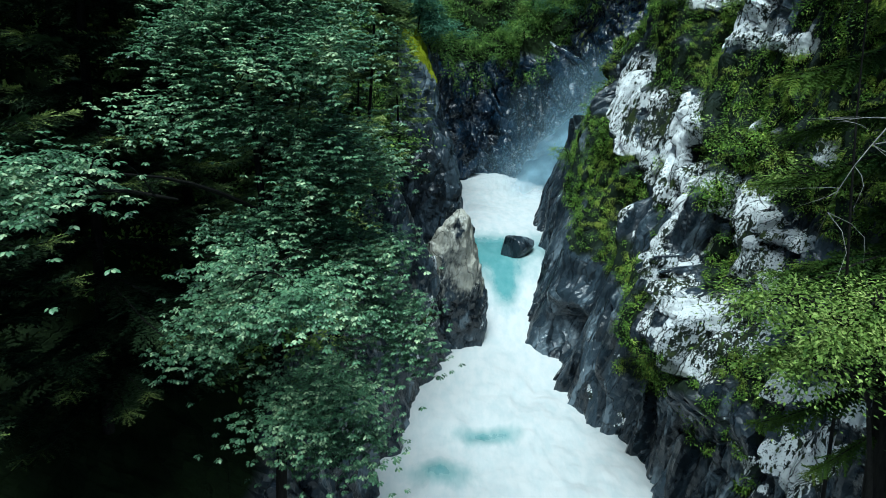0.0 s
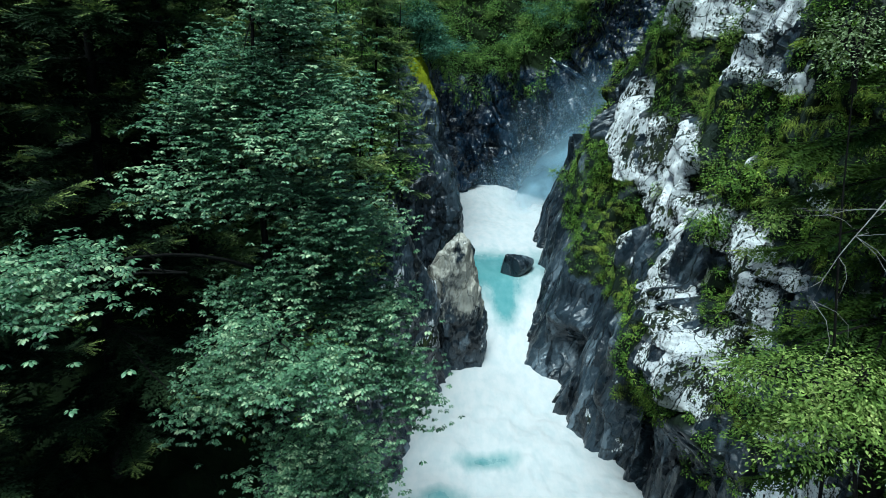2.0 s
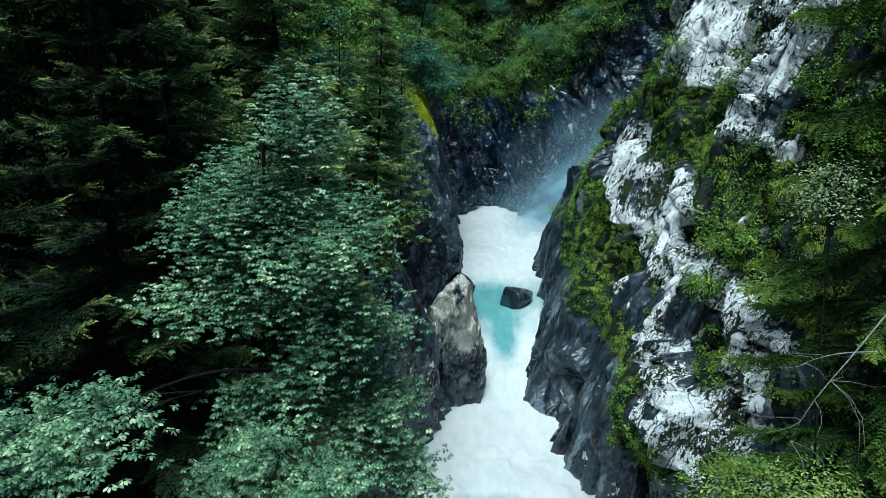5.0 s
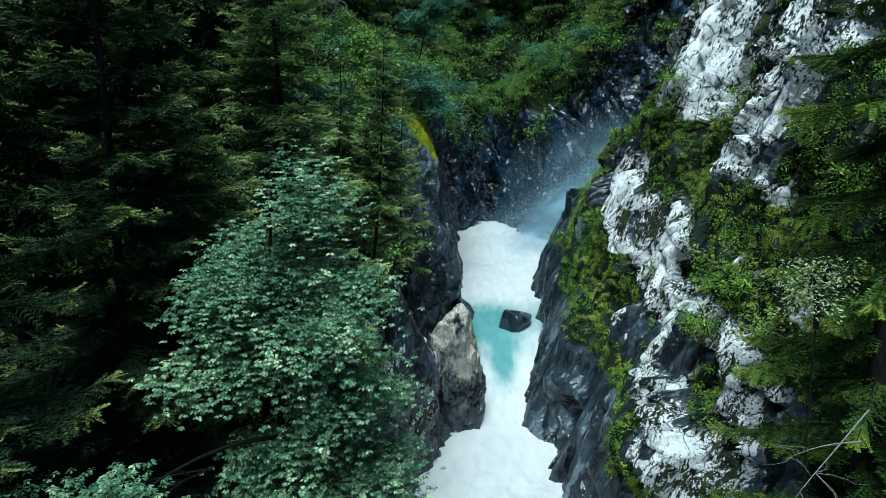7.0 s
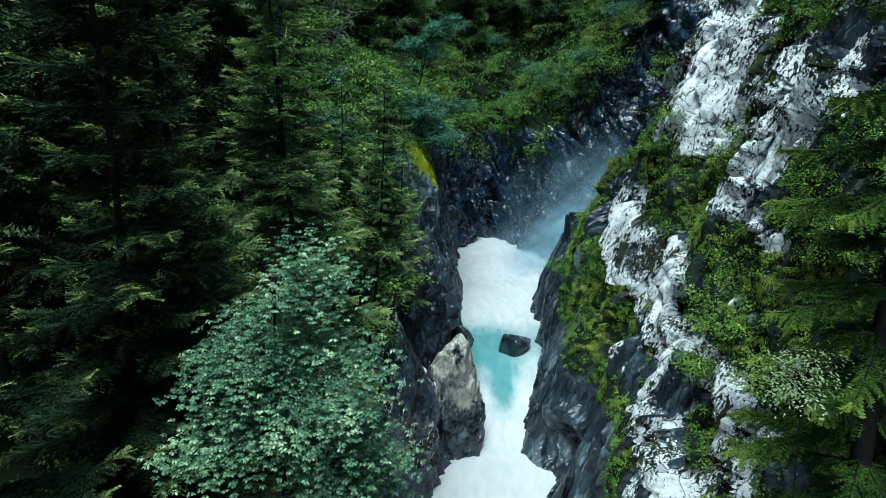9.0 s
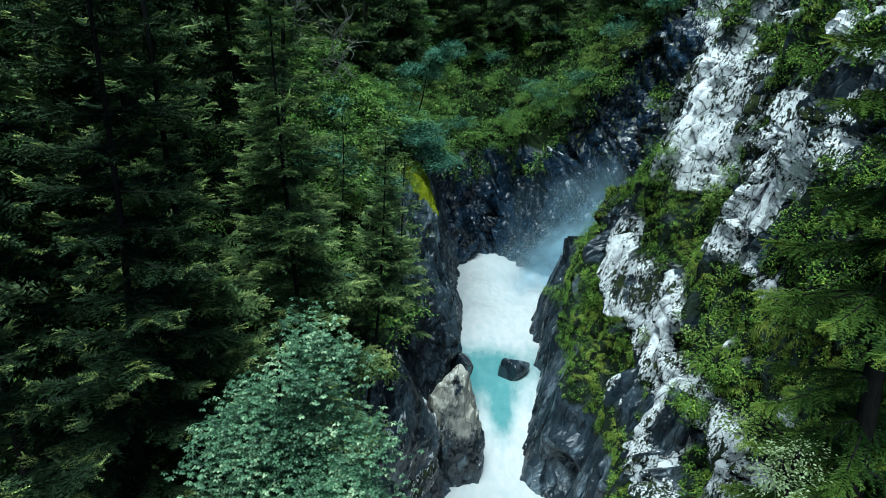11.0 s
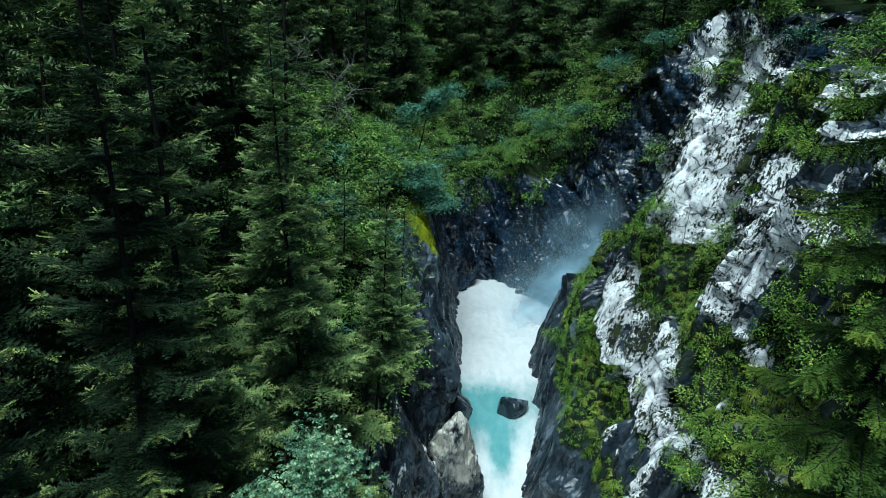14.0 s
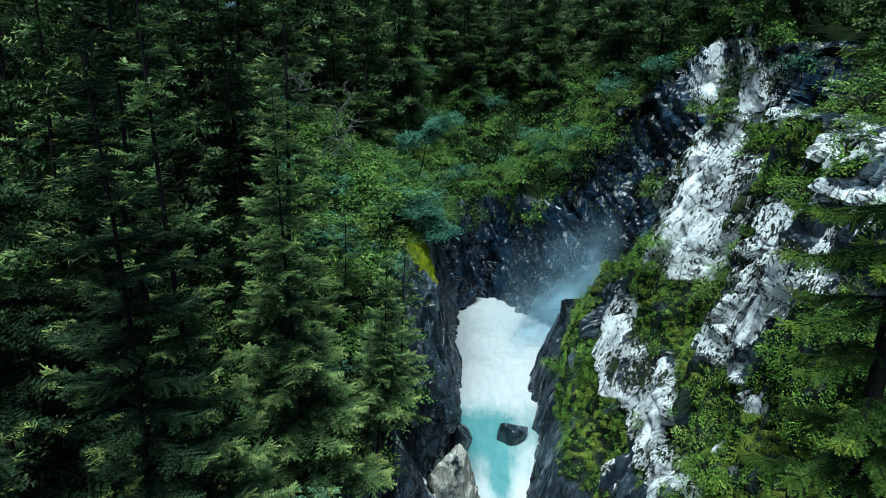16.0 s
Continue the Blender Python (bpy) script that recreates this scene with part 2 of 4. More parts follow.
ROWAN = make_leaf("rowan_leaf", (0.10, 0.14, 0.05), (0.34, 0.42, 0.22), 0.45, (0.62, 0.68, 0.44))
GRASS = make_leaf("grass_blade", (0.040, 0.072, 0.012), (0.270, 0.350, 0.052), 0.5, (0.50, 0.56, 0.13))
# one needle in a dim, a lit and a middle tone: light in the colour
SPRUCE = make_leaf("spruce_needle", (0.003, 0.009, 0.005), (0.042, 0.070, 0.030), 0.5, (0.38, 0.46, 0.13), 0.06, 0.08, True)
SPRUCE_LIT = make_leaf("lit_spruce_needle", (0.012, 0.032, 0.016), (0.200, 0.285, 0.100), 0.5, (0.50, 0.56, 0.19), 0.08, 0.08, True)
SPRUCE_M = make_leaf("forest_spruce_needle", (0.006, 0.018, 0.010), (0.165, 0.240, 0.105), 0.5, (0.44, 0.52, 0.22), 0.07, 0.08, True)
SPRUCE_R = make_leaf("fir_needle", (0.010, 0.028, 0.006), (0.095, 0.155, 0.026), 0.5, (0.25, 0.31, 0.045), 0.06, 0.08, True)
BARK = make_bark("spruce_bark", (0.005, 0.005, 0.005), (0.020, 0.019, 0.017))
GREYBARK = make_bark("dead_wood", (0.10, 0.10, 0.095), (0.32, 0.31, 0.29))


def make_water():
    m, b, node, link, ramp, mix, maths, attr, bump = material("white_water")
    co = node("TexCoord").outputs["Object"]
    st = node("Mapping")
    st.inputs["Scale"].default_value = (1.0, 0.45, 1.0)
    link(co, st.inputs["Vector"])
    n1 = noise_at(node, link, st.outputs[0], 0.45, 3, 0.5)
    n2 = noise_at(node, link, st.outputs[0], 1.9, 5, 0.58)
    f = maths("ADD", attr("foam"), maths("MULTIPLY", maths("SUBTRACT", n1, 0.5), 0.6))
    f = maths("ADD", f, maths("MULTIPLY", maths("SUBTRACT", n2, 0.5), 0.35))
    foam = ramp(f, (0.10, (0,)), (0.80, (1,)))
    deep = mix(n2, (0.07, 0.23, 0.24), (0.20, 0.38, 0.385))
    white = mix(ramp(n2, (0.35, (0,)), (0.6, (1,))), (0.49, 0.525, 0.535), (0.57, 0.572, 0.572))
    link(mix(foam, deep, white), b.inputs["Base Color"])
    link(ramp(foam, (0.0, (0.12,)), (1.0, (0.75,))), b.inputs["Roughness"])
    bump(maths("ADD", maths("MULTIPLY", n1, 0.6), maths("MULTIPLY", n2, 0.4)), 0.4, 0.22)
    return m


WATER = make_water()
SPRAY, b, *_ = material("spray_droplets")
b.inputs["Base Color"].default_value = (0.46, 0.66, 0.80, 1)
b.inputs["Roughness"].default_value = 0.6


def make_veil():
    """Drifting mist: droplets too fine to tell apart, thicker and thinner in billows."""
    m, b, node, link, ramp, mix, maths, attr, bump = material("drifting_mist")
    co = node("TexCoord").outputs["Object"]
    n = noise_at(node, link, co, 0.32, 4, 0.55)
    dens = maths("MULTIPLY", attr("thick"), ramp(n, (0.34, (0.35,)), (0.62, (1,))))
    d, t, both, clear, out = node("BsdfDiffuse"), node("BsdfTranslucent"), node("MixShader"), node("BsdfTransparent"), node("MixShader")
    for x in (d, t):
        x.inputs["Color"].default_value = (0.50, 0.73, 0.87, 1)
    link(d.outputs[0], both.inputs[1])
    link(t.outputs[0], both.inputs[2])
    link(dens, out.inputs[0])
    link(clear.outputs[0], out.inputs[1])
    link(both.outputs[0], out.inputs[2])
    link(out.outputs[0], m.node_tree.nodes["Material Output"].inputs[0])
    return m


VEIL = make_veil()


# ---- the gorge: banks, rear wall, river ----
def bumps(y, z, items):
    """Sum of rounded bulges (y, z, ry, rz, height) over a wall."""
    out = np.zeros_like(y)
    for cy, cz, ry, rz, h in items:
        out += h * np.exp(-(((y - cy) / ry) ** 2 + ((z - cz) / rz) ** 2) ** 1.5)
    return out


def patches(y, z, items):
    """Areas (y, z, half width, half height, slant) on a wall, 1 inside and falling off outside."""
    out = np.zeros_like(y)
    for cy, cz, ry, rz, k in items:
        d = ((y - cy - k * (z - cz)) / ry) ** 2 + ((z - cz) / rz) ** 2
        out = np.maximum(out, np.clip(1.35 - d * 0.7, 0, 1))
    return out


def bands(y, z, items):
    """Bands (y, z to y, z, half width) along a wall: 1 in their middle, 0.5 at the edge, 0 beyond."""
    out = np.zeros_like(y)
    for y0, z0, y1, z1, half in items:
        u, v = 0.42 * (y - y0), z - z0
        du, dv = 0.42 * (y1 - y0), z1 - z0
        k = np.clip((u * du + v * dv) / (du * du + dv * dv + 1e-6), 0, 1)
        out = np.maximum(out, np.clip(1.25 - 0.75 * np.hypot(u - k * du, v - k * dv) / half, 0, 1))
    return out


def roughen(p, n, seed=0, worn=None, grain=(0, 0, 1), size=1.0, squat=1.0):
    """Breaks a smooth wall into jointed blocks and ribs, long along the rock's grain; worn (0 to 1) polishes it."""
    q = p.reshape(-1, 3)
    warp = q + 0.35 * np.stack([vnoise(q * 0.4, 71), vnoise(q * 0.4, 72), vnoise(q * 0.4, 73)], 1)
    g = np.array(grain, float) / np.linalg.norm(grain)
    s1 = np.cross(g, (0.3, 1, 0.1))
    s1 /= np.linalg.norm(s1)
    w = np.stack([warp @ s1, warp @ np.cross(g, s1), warp @ g], 1) / size * [1, 1, squat]
    f1, e1 = facets(w * np.array([0.40, 0.40, 0.085]), seed + 1, 0.9)
    f2, e2 = facets(w * np.array([1.0, 1.0, 0.15]), seed + 2, 0.9)
    f3, e3 = facets(w * np.array([2.2, 2.2, 0.40]), seed + 3, 0.8)
    block = 1.5 * f1 + 0.95 * f2 + 0.28 * f3 - 0.50 * np.exp(-e1 * 16) - 0.50 * np.exp(-e2 * 11) - 0.10 * np.exp(-e3 * 12)
    flute = 0.9 * fbm(w * np.array([0.55, 0.55, 0.2]), 3, seed + 4) + 0.30 * f2 + 0.10 * f3
    k = np.zeros(len(q)) if worn is None else worn.ravel()
    d = block * (1 - k) + flute * k + 0.10 * fbm(q * 1.7, 3, seed + 6)
    return (q + n.reshape(-1, 3) * d[:, None]).reshape(p.shape)


OUT = np.concatenate([np.arange(0.3, 24, 0.45), [26, 29, 34, 42, 65, 110, 200, 380, 700]])

# left bank: foot of the wall at the water, lean, height of the rim, slope of the wooded ground above
L_FOOT = curve1([-700, 0, 10, 18, 24, 29, 32.5, 35, 37, 40, 44, 50, 58, 66, 80], [-6, -5.0, -4.6, -4.0, -3.1, -1.8, -0.6, 0.6, 1.6, 2.0, 2.0, 2.0, 2.0, 2.2, 2.2])
L_LEAN = curve1([-700, 10, 22, 30, 36, 40, 45, 56, 80], [-0.3, -0.25, -0.22, -0.25, -0.42, -0.36, -0.25, -0.2, -0.2])
L_RIM = curve1([-700, 0, 10, 16, 20, 24, 30, 36, 40, 45, 52, 60, 80], [-4, -4.5, -3.5, -1.5, 1.0, 3.2, 5.5, 6.5, 8.8, 13.0, 13.6, 13.8, 14])
# right bank
R_FOOT = curve1([-700, 0, 12, 18, 22, 25, 27, 28.5, 30.5, 33.3, 35, 36.5, 39, 42, 45, 48.5, 52, 57], [10, 10.2, 10.2, 9.8, 9.2, 9.1, 8.6, 7.5, 6.9, 7.3, 5.8, 5.5, 5.7, 6.1, 6.8, 7.2, 6.9, 8.2])
R_LEAN = curve1([-700, 15, 22, 27, 30, 36, 41, 46, 51, 57], [0.4, 0.33, 0.27, 0.29, 0.37, 0.38, 0.35, 0.33, 0.33, 0.5])
R_RIM = curve1([-700, 10, 20, 26, 33, 36, 37.2, 38.2, 39.5, 41, 44, 47, 50, 53, 57], [18, 20, 22, 22.8, 23.2, 23.2, 22.6, 19, 15, 13.5, 11.5, 9.0, 7.2, 5, 2])
BED = -9.0


def rows_of(a, b, step, far_a, far_b):
    return np.concatenate([np.array(far_a, float), np.arange(a, b, step), np.array(far_b, float)])


def unit_rows(v):
    return v / np.linalg.norm(v, axis=1, keepdims=True)


def bank(ys, foot, lean, rim, side, slope_fn, bulges, nv=200, ribs=(), ledges=()):
    """A gorge wall as one sheet: up from the river bed to the rim, then on over the wooded ground."""
    v = np.linspace(0, 1, nv)
    Y, V = np.meshgrid(ys, v, indexing="ij")
    top = rim(Y)
    Z = BED + (top - BED) * V
    X = foot(Y) + lean(Y) * (Z + 5.0) + side * -bumps(Y, Z, bulges)
    X = X - side * (0.38 * smooth(0.25, 0.7, bands(Y, Z, ribs)) - 0.25 * bands(Y, Z, ledges))
    wall = np.stack([X, Y, Z], 2)
    Y2, O = np.meshgrid(ys, OUT, indexing="ij")
    rise = slope_fn(Y2, O)
    land = np.stack([X[:, -1:] + side * O, Y2, top[:, :1] + rise], 2)
    p = np.concatenate([wall, land], 1)
    n = np.zeros_like(p)
    n[...] = unit_rows(np.array([[-side, -0.25, 0.2]]))[0]
    over = smooth(-1, 3, np.arange(p.shape[1]) - nv)[None, :, None]
    return p, n * (1 - over) + np.array([0, 0, 0.35]) * over


def sheet(name, p, n, seed, label, category, attrs_fn, flip, worn, mat=ROCK, grain=(0, 0, 1), size=1.0, squat=1.0, low_grain=None):
    q = roughen(p, n, seed, worn, grain, size, squat)
    if low_grain:
        share = smooth(13, 9, p[..., 2])[..., None]
        q = q * (1 - share) + roughen(p, n, seed, worn, low_grain, size, squat) * share
    faces = grid_faces(p.shape[0], p.shape[1])
    if flip:
        faces = faces[:, ::-1]
    attrs = attrs_fn(q)
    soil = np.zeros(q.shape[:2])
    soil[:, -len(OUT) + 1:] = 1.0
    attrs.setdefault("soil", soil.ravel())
    ob = thing(name, label, category, "structure", me=mesh_np(name, q.reshape(-1, 3), faces, mat, attrs, False))
    return q, grid_normals(q), ob


L_BULGE = [(41.5, 0.2, 1.2, 2.4, 0.8), (45.8, 8.8, 1.2, 5.0, 0.9)]
R_BULGE = [(29.3, 15.0, 2.6, 1.5, 0.6), (28.6, 12.4, 2.6, 0.9, -0.7), (33.8, -4.2, 1.0, 1.1, -2.0), (33.4, -2.2, 1.6, 0.7, 0.9), (22.5, 0.3, 4.5, 2.6, 2.6), (25, 5.6, 1.5, 2.2, 0.7), (36.3, 19, 1.4, 4, 0.5), (41, 9, 1.2, 4, 0.7), (45, 1, 3, 4, 0.4)]
# bare pale ribs and slabs of the cliff, and its planted ledges: y, z to y, z, half width
R_RIBS_HIGH = [(38.2, 22.4, 36.1, 19.0, 0.53), (36.2, 19.0, 35.1, 16.2, 0.48), (38.8, 18.5, 36.6, 16.9, 0.37), (34.3, 20.4, 34.0, 17.1, 0.58), (34.0, 17.1, 34.2, 14.4, 0.74), (33.7, 17.7, 32.6, 18.8, 0.31), (32.6, 18.8, 25.8, 19.0, 0.28),
               (28.0, 16.9, 27.4, 14.6, 0.56), (27.3, 14.6, 29.0, 12.3, 0.74), (26.2, 13.7, 26.0, 14.6, 0.45), (27.5, 18.5, 25.5, 17.4, 0.51), (25.0, 17.3, 24.0, 16.8, 0.66), (24.9, 16.0, 25.2, 15.2, 0.37), (35.0, 23.1, 30.2, 23.4, 0.26),
               (26.3, 11.6, 26.5, 12.4, 0.29), (24.1, 11.1, 24.2, 11.5, 0.22), (23.7, 20.7, 21.8, 20.2, 0.29), (24.1, 22.4, 23.8, 22.6, 0.48), (24.4, 18.3, 23.8, 18.2, 0.3), (27.6, 22.3, 25.6, 21.2, 0.29)]
R_RIBS_LOW = [(34.0, 9.0, 29.9, 7.7, 0.69), (33.9, 7.9, 33.1, 5.1, 0.47), (29.9, 4.9, 31.1, 7.0, 0.55), (38.4, 11.1, 35.3, 7.9, 0.54), (36.1, 8.4, 34.8, 6.3, 0.31), (28.0, 6.2, 27.7, 4.3, 0.41), (27.0, 6.0, 24.3, 5.8, 0.45),
              (23.9, 5.2, 22.9, 4.9, 0.5), (22.3, 4.1, 21.5, 3.4, 0.42), (21.1, 2.9, 19.8, 1.8, 0.34), (26.5, 2.5, 22.3, 1.8, 0.38), (21.0, 1.9, 20.2, 1.5, 0.31), (22.2, 1.1, 22.0, 0.7, 0.39), (27.6, 4.0, 26.8, 2.6, 0.22),
              (21.1, 4.7, 19.9, 4.6, 0.23), (20.3, 1.9, 19.6, 1.0, 0.25), (21.0, 1.0, 20.3, 0.0, 0.37), (21.3, 8.0, 19.9, 7.4, 0.28), (17.4, 1.0, 17.3, 0.5, 0.26), (16.7, 0.8, 15.4, 1.3, 0.43)]
R_RIBS_FOOT = [(16.0, -1.7, 15.4, -0.1, 0.49), (16.2, 0.8, 15.0, 1.2, 0.4), (16.9, -1.9, 16.8, -1.2, 0.21)]
R_LEDGES = [(36.6, 6.1, 34.2, 1.8, 0.68), (32.8, 1.0, 27.8, 0.8, 0.81), (24.8, 0.8, 23.5, 1.0, 0.42), (34.6, 11.2, 33.7, 9.9, 0.58), (28.9, 10.3, 25.1, 9.9, 0.92), (34.0, 13.2, 28.2, 14.4, 0.78), (23.2, 7.5, 21.9, 6.2, 0.82),
            (23.1, 3.5, 22.2, 3.0, 0.45), (22.2, 9.7, 19.3, 8.2, 1.36), (35.5, 13.8, 35.7, 11.9, 0.47), (34.7, 4.2, 32.8, 0.7, 0.63), (27.3, 0.9, 23.4, 1.2, 0.5), (20.7, -0.0, 25.8, -3.3, 0.48), (19.5, 0.4, 18.7, 0.2, 0.45),
            (23.7, 3.5, 21.9, 2.7, 0.5), (28.9, 7.3, 27.0, 6.5, 0.48), (34.5, 22.3, 34.9, 21.8, 0.3), (28.9, 22.4, 26.0, 22.4, 0.28), (29.2, 14.6, 27.9, 15.9, 0.52)]
L_PALE = [(30.8, -1.5, 0.8, 1.6, 0), (33.6, -3.4, 1.0, 0.6, 0), (38.6, 4.5, 1.2, 0.4, 0)]


def left_attrs(q):
    y, z = q[..., 1].ravel(), q[..., 2].ravel()
    return {"pale": 0.75 * patches(y, z, L_PALE), "tan": np.zeros_like(y), "moss": np.maximum(1.2 * patches(y, z, [(46.0, 12.6, 1.2, 2.7, 0)]), smooth(5, 9, z) * 0.36)}


def right_cover(q):
    """Bare pale rock and plant cover on the right wall, both 0 to 1."""
    y, z = q[..., 1].ravel(), q[..., 2].ravel()
    p = q.reshape(-1, 3)
    lush, bare = bands(y, z, R_LEDGES), bands(y, z, R_RIBS_HIGH + R_RIBS_LOW + R_RIBS_FOOT)
    ragged, patchy = np.zeros(len(p)), np.zeros(len(p))
    for along, share in ((np.array([0.33, -0.39, 0.86]), smooth(9, 13, z)), (np.array([0.30, 0.75, 0.60]), smooth(13, 9, z))):
        a_ = p @ along
        across = p - a_[:, None] * along
        ragged += share * fbm(across * 1.3 + a_[:, None] * along * 0.2, 4, 61)
        patchy += share * fbm(across * 0.9 + a_[:, None] * along * 0.25, 3, 33)
    high = smooth(13, 17, z) * smooth(40, 37, y)
    pale = np.clip(1.1 * bare + 1.1 * ragged + 0.30 * high + 0.26 * smooth(1, 3, z) * smooth(35, 33, y) * smooth(14, 11, z) - 0.45 * lush * (1 - bare) + 0.3 * smooth(22, 22.8, z) * smooth(20.5, 19, q[..., 0].ravel()), 0, 1)
    cover = 0.43 - 0.04 * high + 1.4 * patchy + 0.9 * lush - 1.3 * bare
    cover = smooth(0.28, 0.55, cover) * ((z > np.interp(y, [15, 22, 30, 34, 50], [-4, -3.5, -0.5, 0.8, 5.6])) | (lush > 0.2)) * smooth(51, 48, y)
    return pale, cover, lush


def right_attrs(q):
    pale, cover, _ = right_cover(q)
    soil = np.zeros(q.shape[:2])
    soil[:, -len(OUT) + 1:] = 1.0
    # under the cliff plants the same near-black paints their shaded gaps
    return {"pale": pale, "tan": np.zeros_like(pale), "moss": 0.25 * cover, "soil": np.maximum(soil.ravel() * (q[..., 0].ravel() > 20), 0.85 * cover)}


LY = rows_of(8, 66, 0.17, [-700, -300, -120, -50, -20, -8, 0, 4], [67, 69, 72, 76, 80])
RY = rows_of(8, 57, 0.115, [-700, -300, -120, -50, -20, -8, 0, 4], [57.2])
lp, ln = bank(LY, L_FOOT, L_LEAN, L_RIM, -1, lambda y, o: np.where(o < 20, o * 0.8, 16 + (o - 20) * 0.3), L_BULGE, 140)
rp, rn = bank(RY, R_FOOT, R_LEAN, R_RIM, 1, lambda y, o: np.where(y > 38, -1.1 * np.minimum(o, 8), np.minimum(o, 5) * 0.05 + np.maximum(o - 5, 0) * 0.3), R_BULGE, 290, R_RIBS_HIGH + R_RIBS_LOW + R_RIBS_FOOT, R_LEDGES)
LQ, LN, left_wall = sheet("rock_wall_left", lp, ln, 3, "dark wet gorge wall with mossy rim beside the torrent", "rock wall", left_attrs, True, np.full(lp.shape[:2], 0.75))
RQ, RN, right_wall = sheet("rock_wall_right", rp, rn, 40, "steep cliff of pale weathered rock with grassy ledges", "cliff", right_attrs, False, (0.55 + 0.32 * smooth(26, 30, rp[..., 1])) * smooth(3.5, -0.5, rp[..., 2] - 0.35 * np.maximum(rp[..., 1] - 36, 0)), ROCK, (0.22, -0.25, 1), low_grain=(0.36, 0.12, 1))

RN = -RN

# rear wall, curving round the plunge pool to the plateau above
s = np.array([0, 1, 2, 3, 4, 5, 6, 7, 8, 9, 10.0])
B_X = curve1(s, [-60, -14, -2, 2.5, 6.5, 10, 13.5, 17.5, 23, 32, 90])
B_Y = curve1(s, [70, 60, 60, 70, 74, 67, 62.5, 60, 52.5, 47, 30])
B_RIM = curve1(s, [16, 15, 14, 12, 12, 13, 19, 23, 29, 29, 27])
ss = np.concatenate([np.linspace(0, 1.5, 12), np.arange(1.52, 9, 0.028), np.linspace(9.05, 10, 8)])
S, V = np.meshgrid(ss, np.linspace(0, 1, 120), indexing="ij")
tx, ty = np.gradient(B_X(ss), ss), np.gradient(B_Y(ss), ss)
ln_ = np.hypot(tx, ty)
ox, oy = -ty / ln_, tx / ln_
ox, oy = 0.4 * ox, 0.4 * oy + 0.6
zz = -4 + (B_RIM(S) + 4) * V
wall = np.stack([B_X(S) + ox[:, None] * 0.12 * (zz + 4), B_Y(S) + oy[:, None] * 0.12 * (zz + 4), zz], 2)
S2, O = np.meshgrid(ss, OUT, indexing="ij")
steep = curve1(s, [0.5, 0.7, 0.95, 1.0, 1.0, 0.9, 0.5, 0.6, 0.2, 0.15, 0.15])(S2)
land = np.stack([wall[:, -1:, 0] + ox[:, None] * O, wall[:, -1:, 1] + oy[:, None] * O, wall[:, -1:, 2] + np.where(O < 16, O * steep, 16 * steep + (O - 16) * 0.3)], 2)
bp = np.concatenate([wall, land], 1)
bn = grid_normals(bp)
# the wall's gloom is painted by the dimmed rock tone
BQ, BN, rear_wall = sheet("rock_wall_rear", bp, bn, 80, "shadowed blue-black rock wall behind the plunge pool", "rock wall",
                          lambda q: {"pale": 0.12 * smooth(0.15, 0.4, fbm(q.reshape(-1, 3) * 0.25, 3, 9)) * smooth(6, 10, q[..., 2].ravel()) + 0.62 * smooth(21.5, 23.5, q[..., 2].ravel()) * smooth(21, 23.5, q[..., 0].ravel()) * smooth(30, 27, q[..., 0].ravel()), "tan": np.zeros(q[..., 0].size), "moss": 0.35 * smooth(9, 13, q[..., 2].ravel())}, True, np.full(bp.shape[:2], 0.1), SHADED_ROCK, (-0.55, 0.2, 1), 1.9, 2.8)

# river
W_Z = curve1([-700, 0, 12, 22, 28, 33, 35.5, 38, 40.5, 43.5, 47, 51, 56, 60, 64, 80], [-14, -7.7, -7.4, -7.0, -6.6, -6.1, -5.6, -4.3, -3.1, -2.2, -1.95, -1.85, -1.65, -1.4, -1.1, -1.0])


def river():
    ys = np.concatenate([[-700, -300, -100, -30, -8, 0, 6], np.arange(12, 70, 0.15), [72, 76]])
    xs = np.concatenate([[-25, -12], np.arange(-5, 16, 0.15), [22, 30]])
    Y, X = np.meshgrid(ys, xs, indexing="ij")
    p = np.stack([X, Y, W_Z(Y)], 2)
    q = p.reshape(-1, 3)
    y, x = q[:, 1], q[:, 0]
    rapid = bell(y, 38, 4) * 1.0
    surge = smooth(50, 57, y)
    pool = smooth(34, 30, y)
    calm = bell(y, 45.5, 3.6)
    amp = 0.10 + 0.30 * rapid + 0.30 * surge + 0.32 * pool
    st = np.array([1.0, 0.5, 1.0])
    h = 1.3 * fbm(q * 0.45 * st, 3, 5) + 0.40 * np.abs(fbm(q * 1.7 * st, 4, 6)) + 0.12 * fbm(q * 5.5, 2, 8)
    q[:, 2] += amp * h + 0.15 * surge * bell(x, 5, 3.2) - 0.25 * calm * bell(x, 4.3, 1.6)
    # foam: white all over, but for the tongue of clear water and the eddies of the lower pool
    foam = np.full(len(q), 0.95)
    foam -= 1.0 * bell(y, 44.3, 4.2) * (0.5 + 0.5 * smooth(7.0, 4.8, x))
    foam -= 0.8 * bell(y, 40.0, 2.2) * bell(x, 4.3, 0.9)
    foam -= 0.85 * bell(y, 26.6, 0.8) * bell(x, 2.4, 1.7) + 0.8 * bell(y, 23.6, 1.0) * bell(x, -0.4, 1.5)
    thing("river_water", "foaming glacial white water rushing through the gorge, turquoise in the calmer tongue", "water", "structure",
          me=mesh_np("river_water", q, grid_faces(len(ys), len(xs))[:, ::-1], WATER, {"foam": foam}, True))


def bell(x, c, w):
    return np.exp(-((x - c) / w) ** 2)


river()


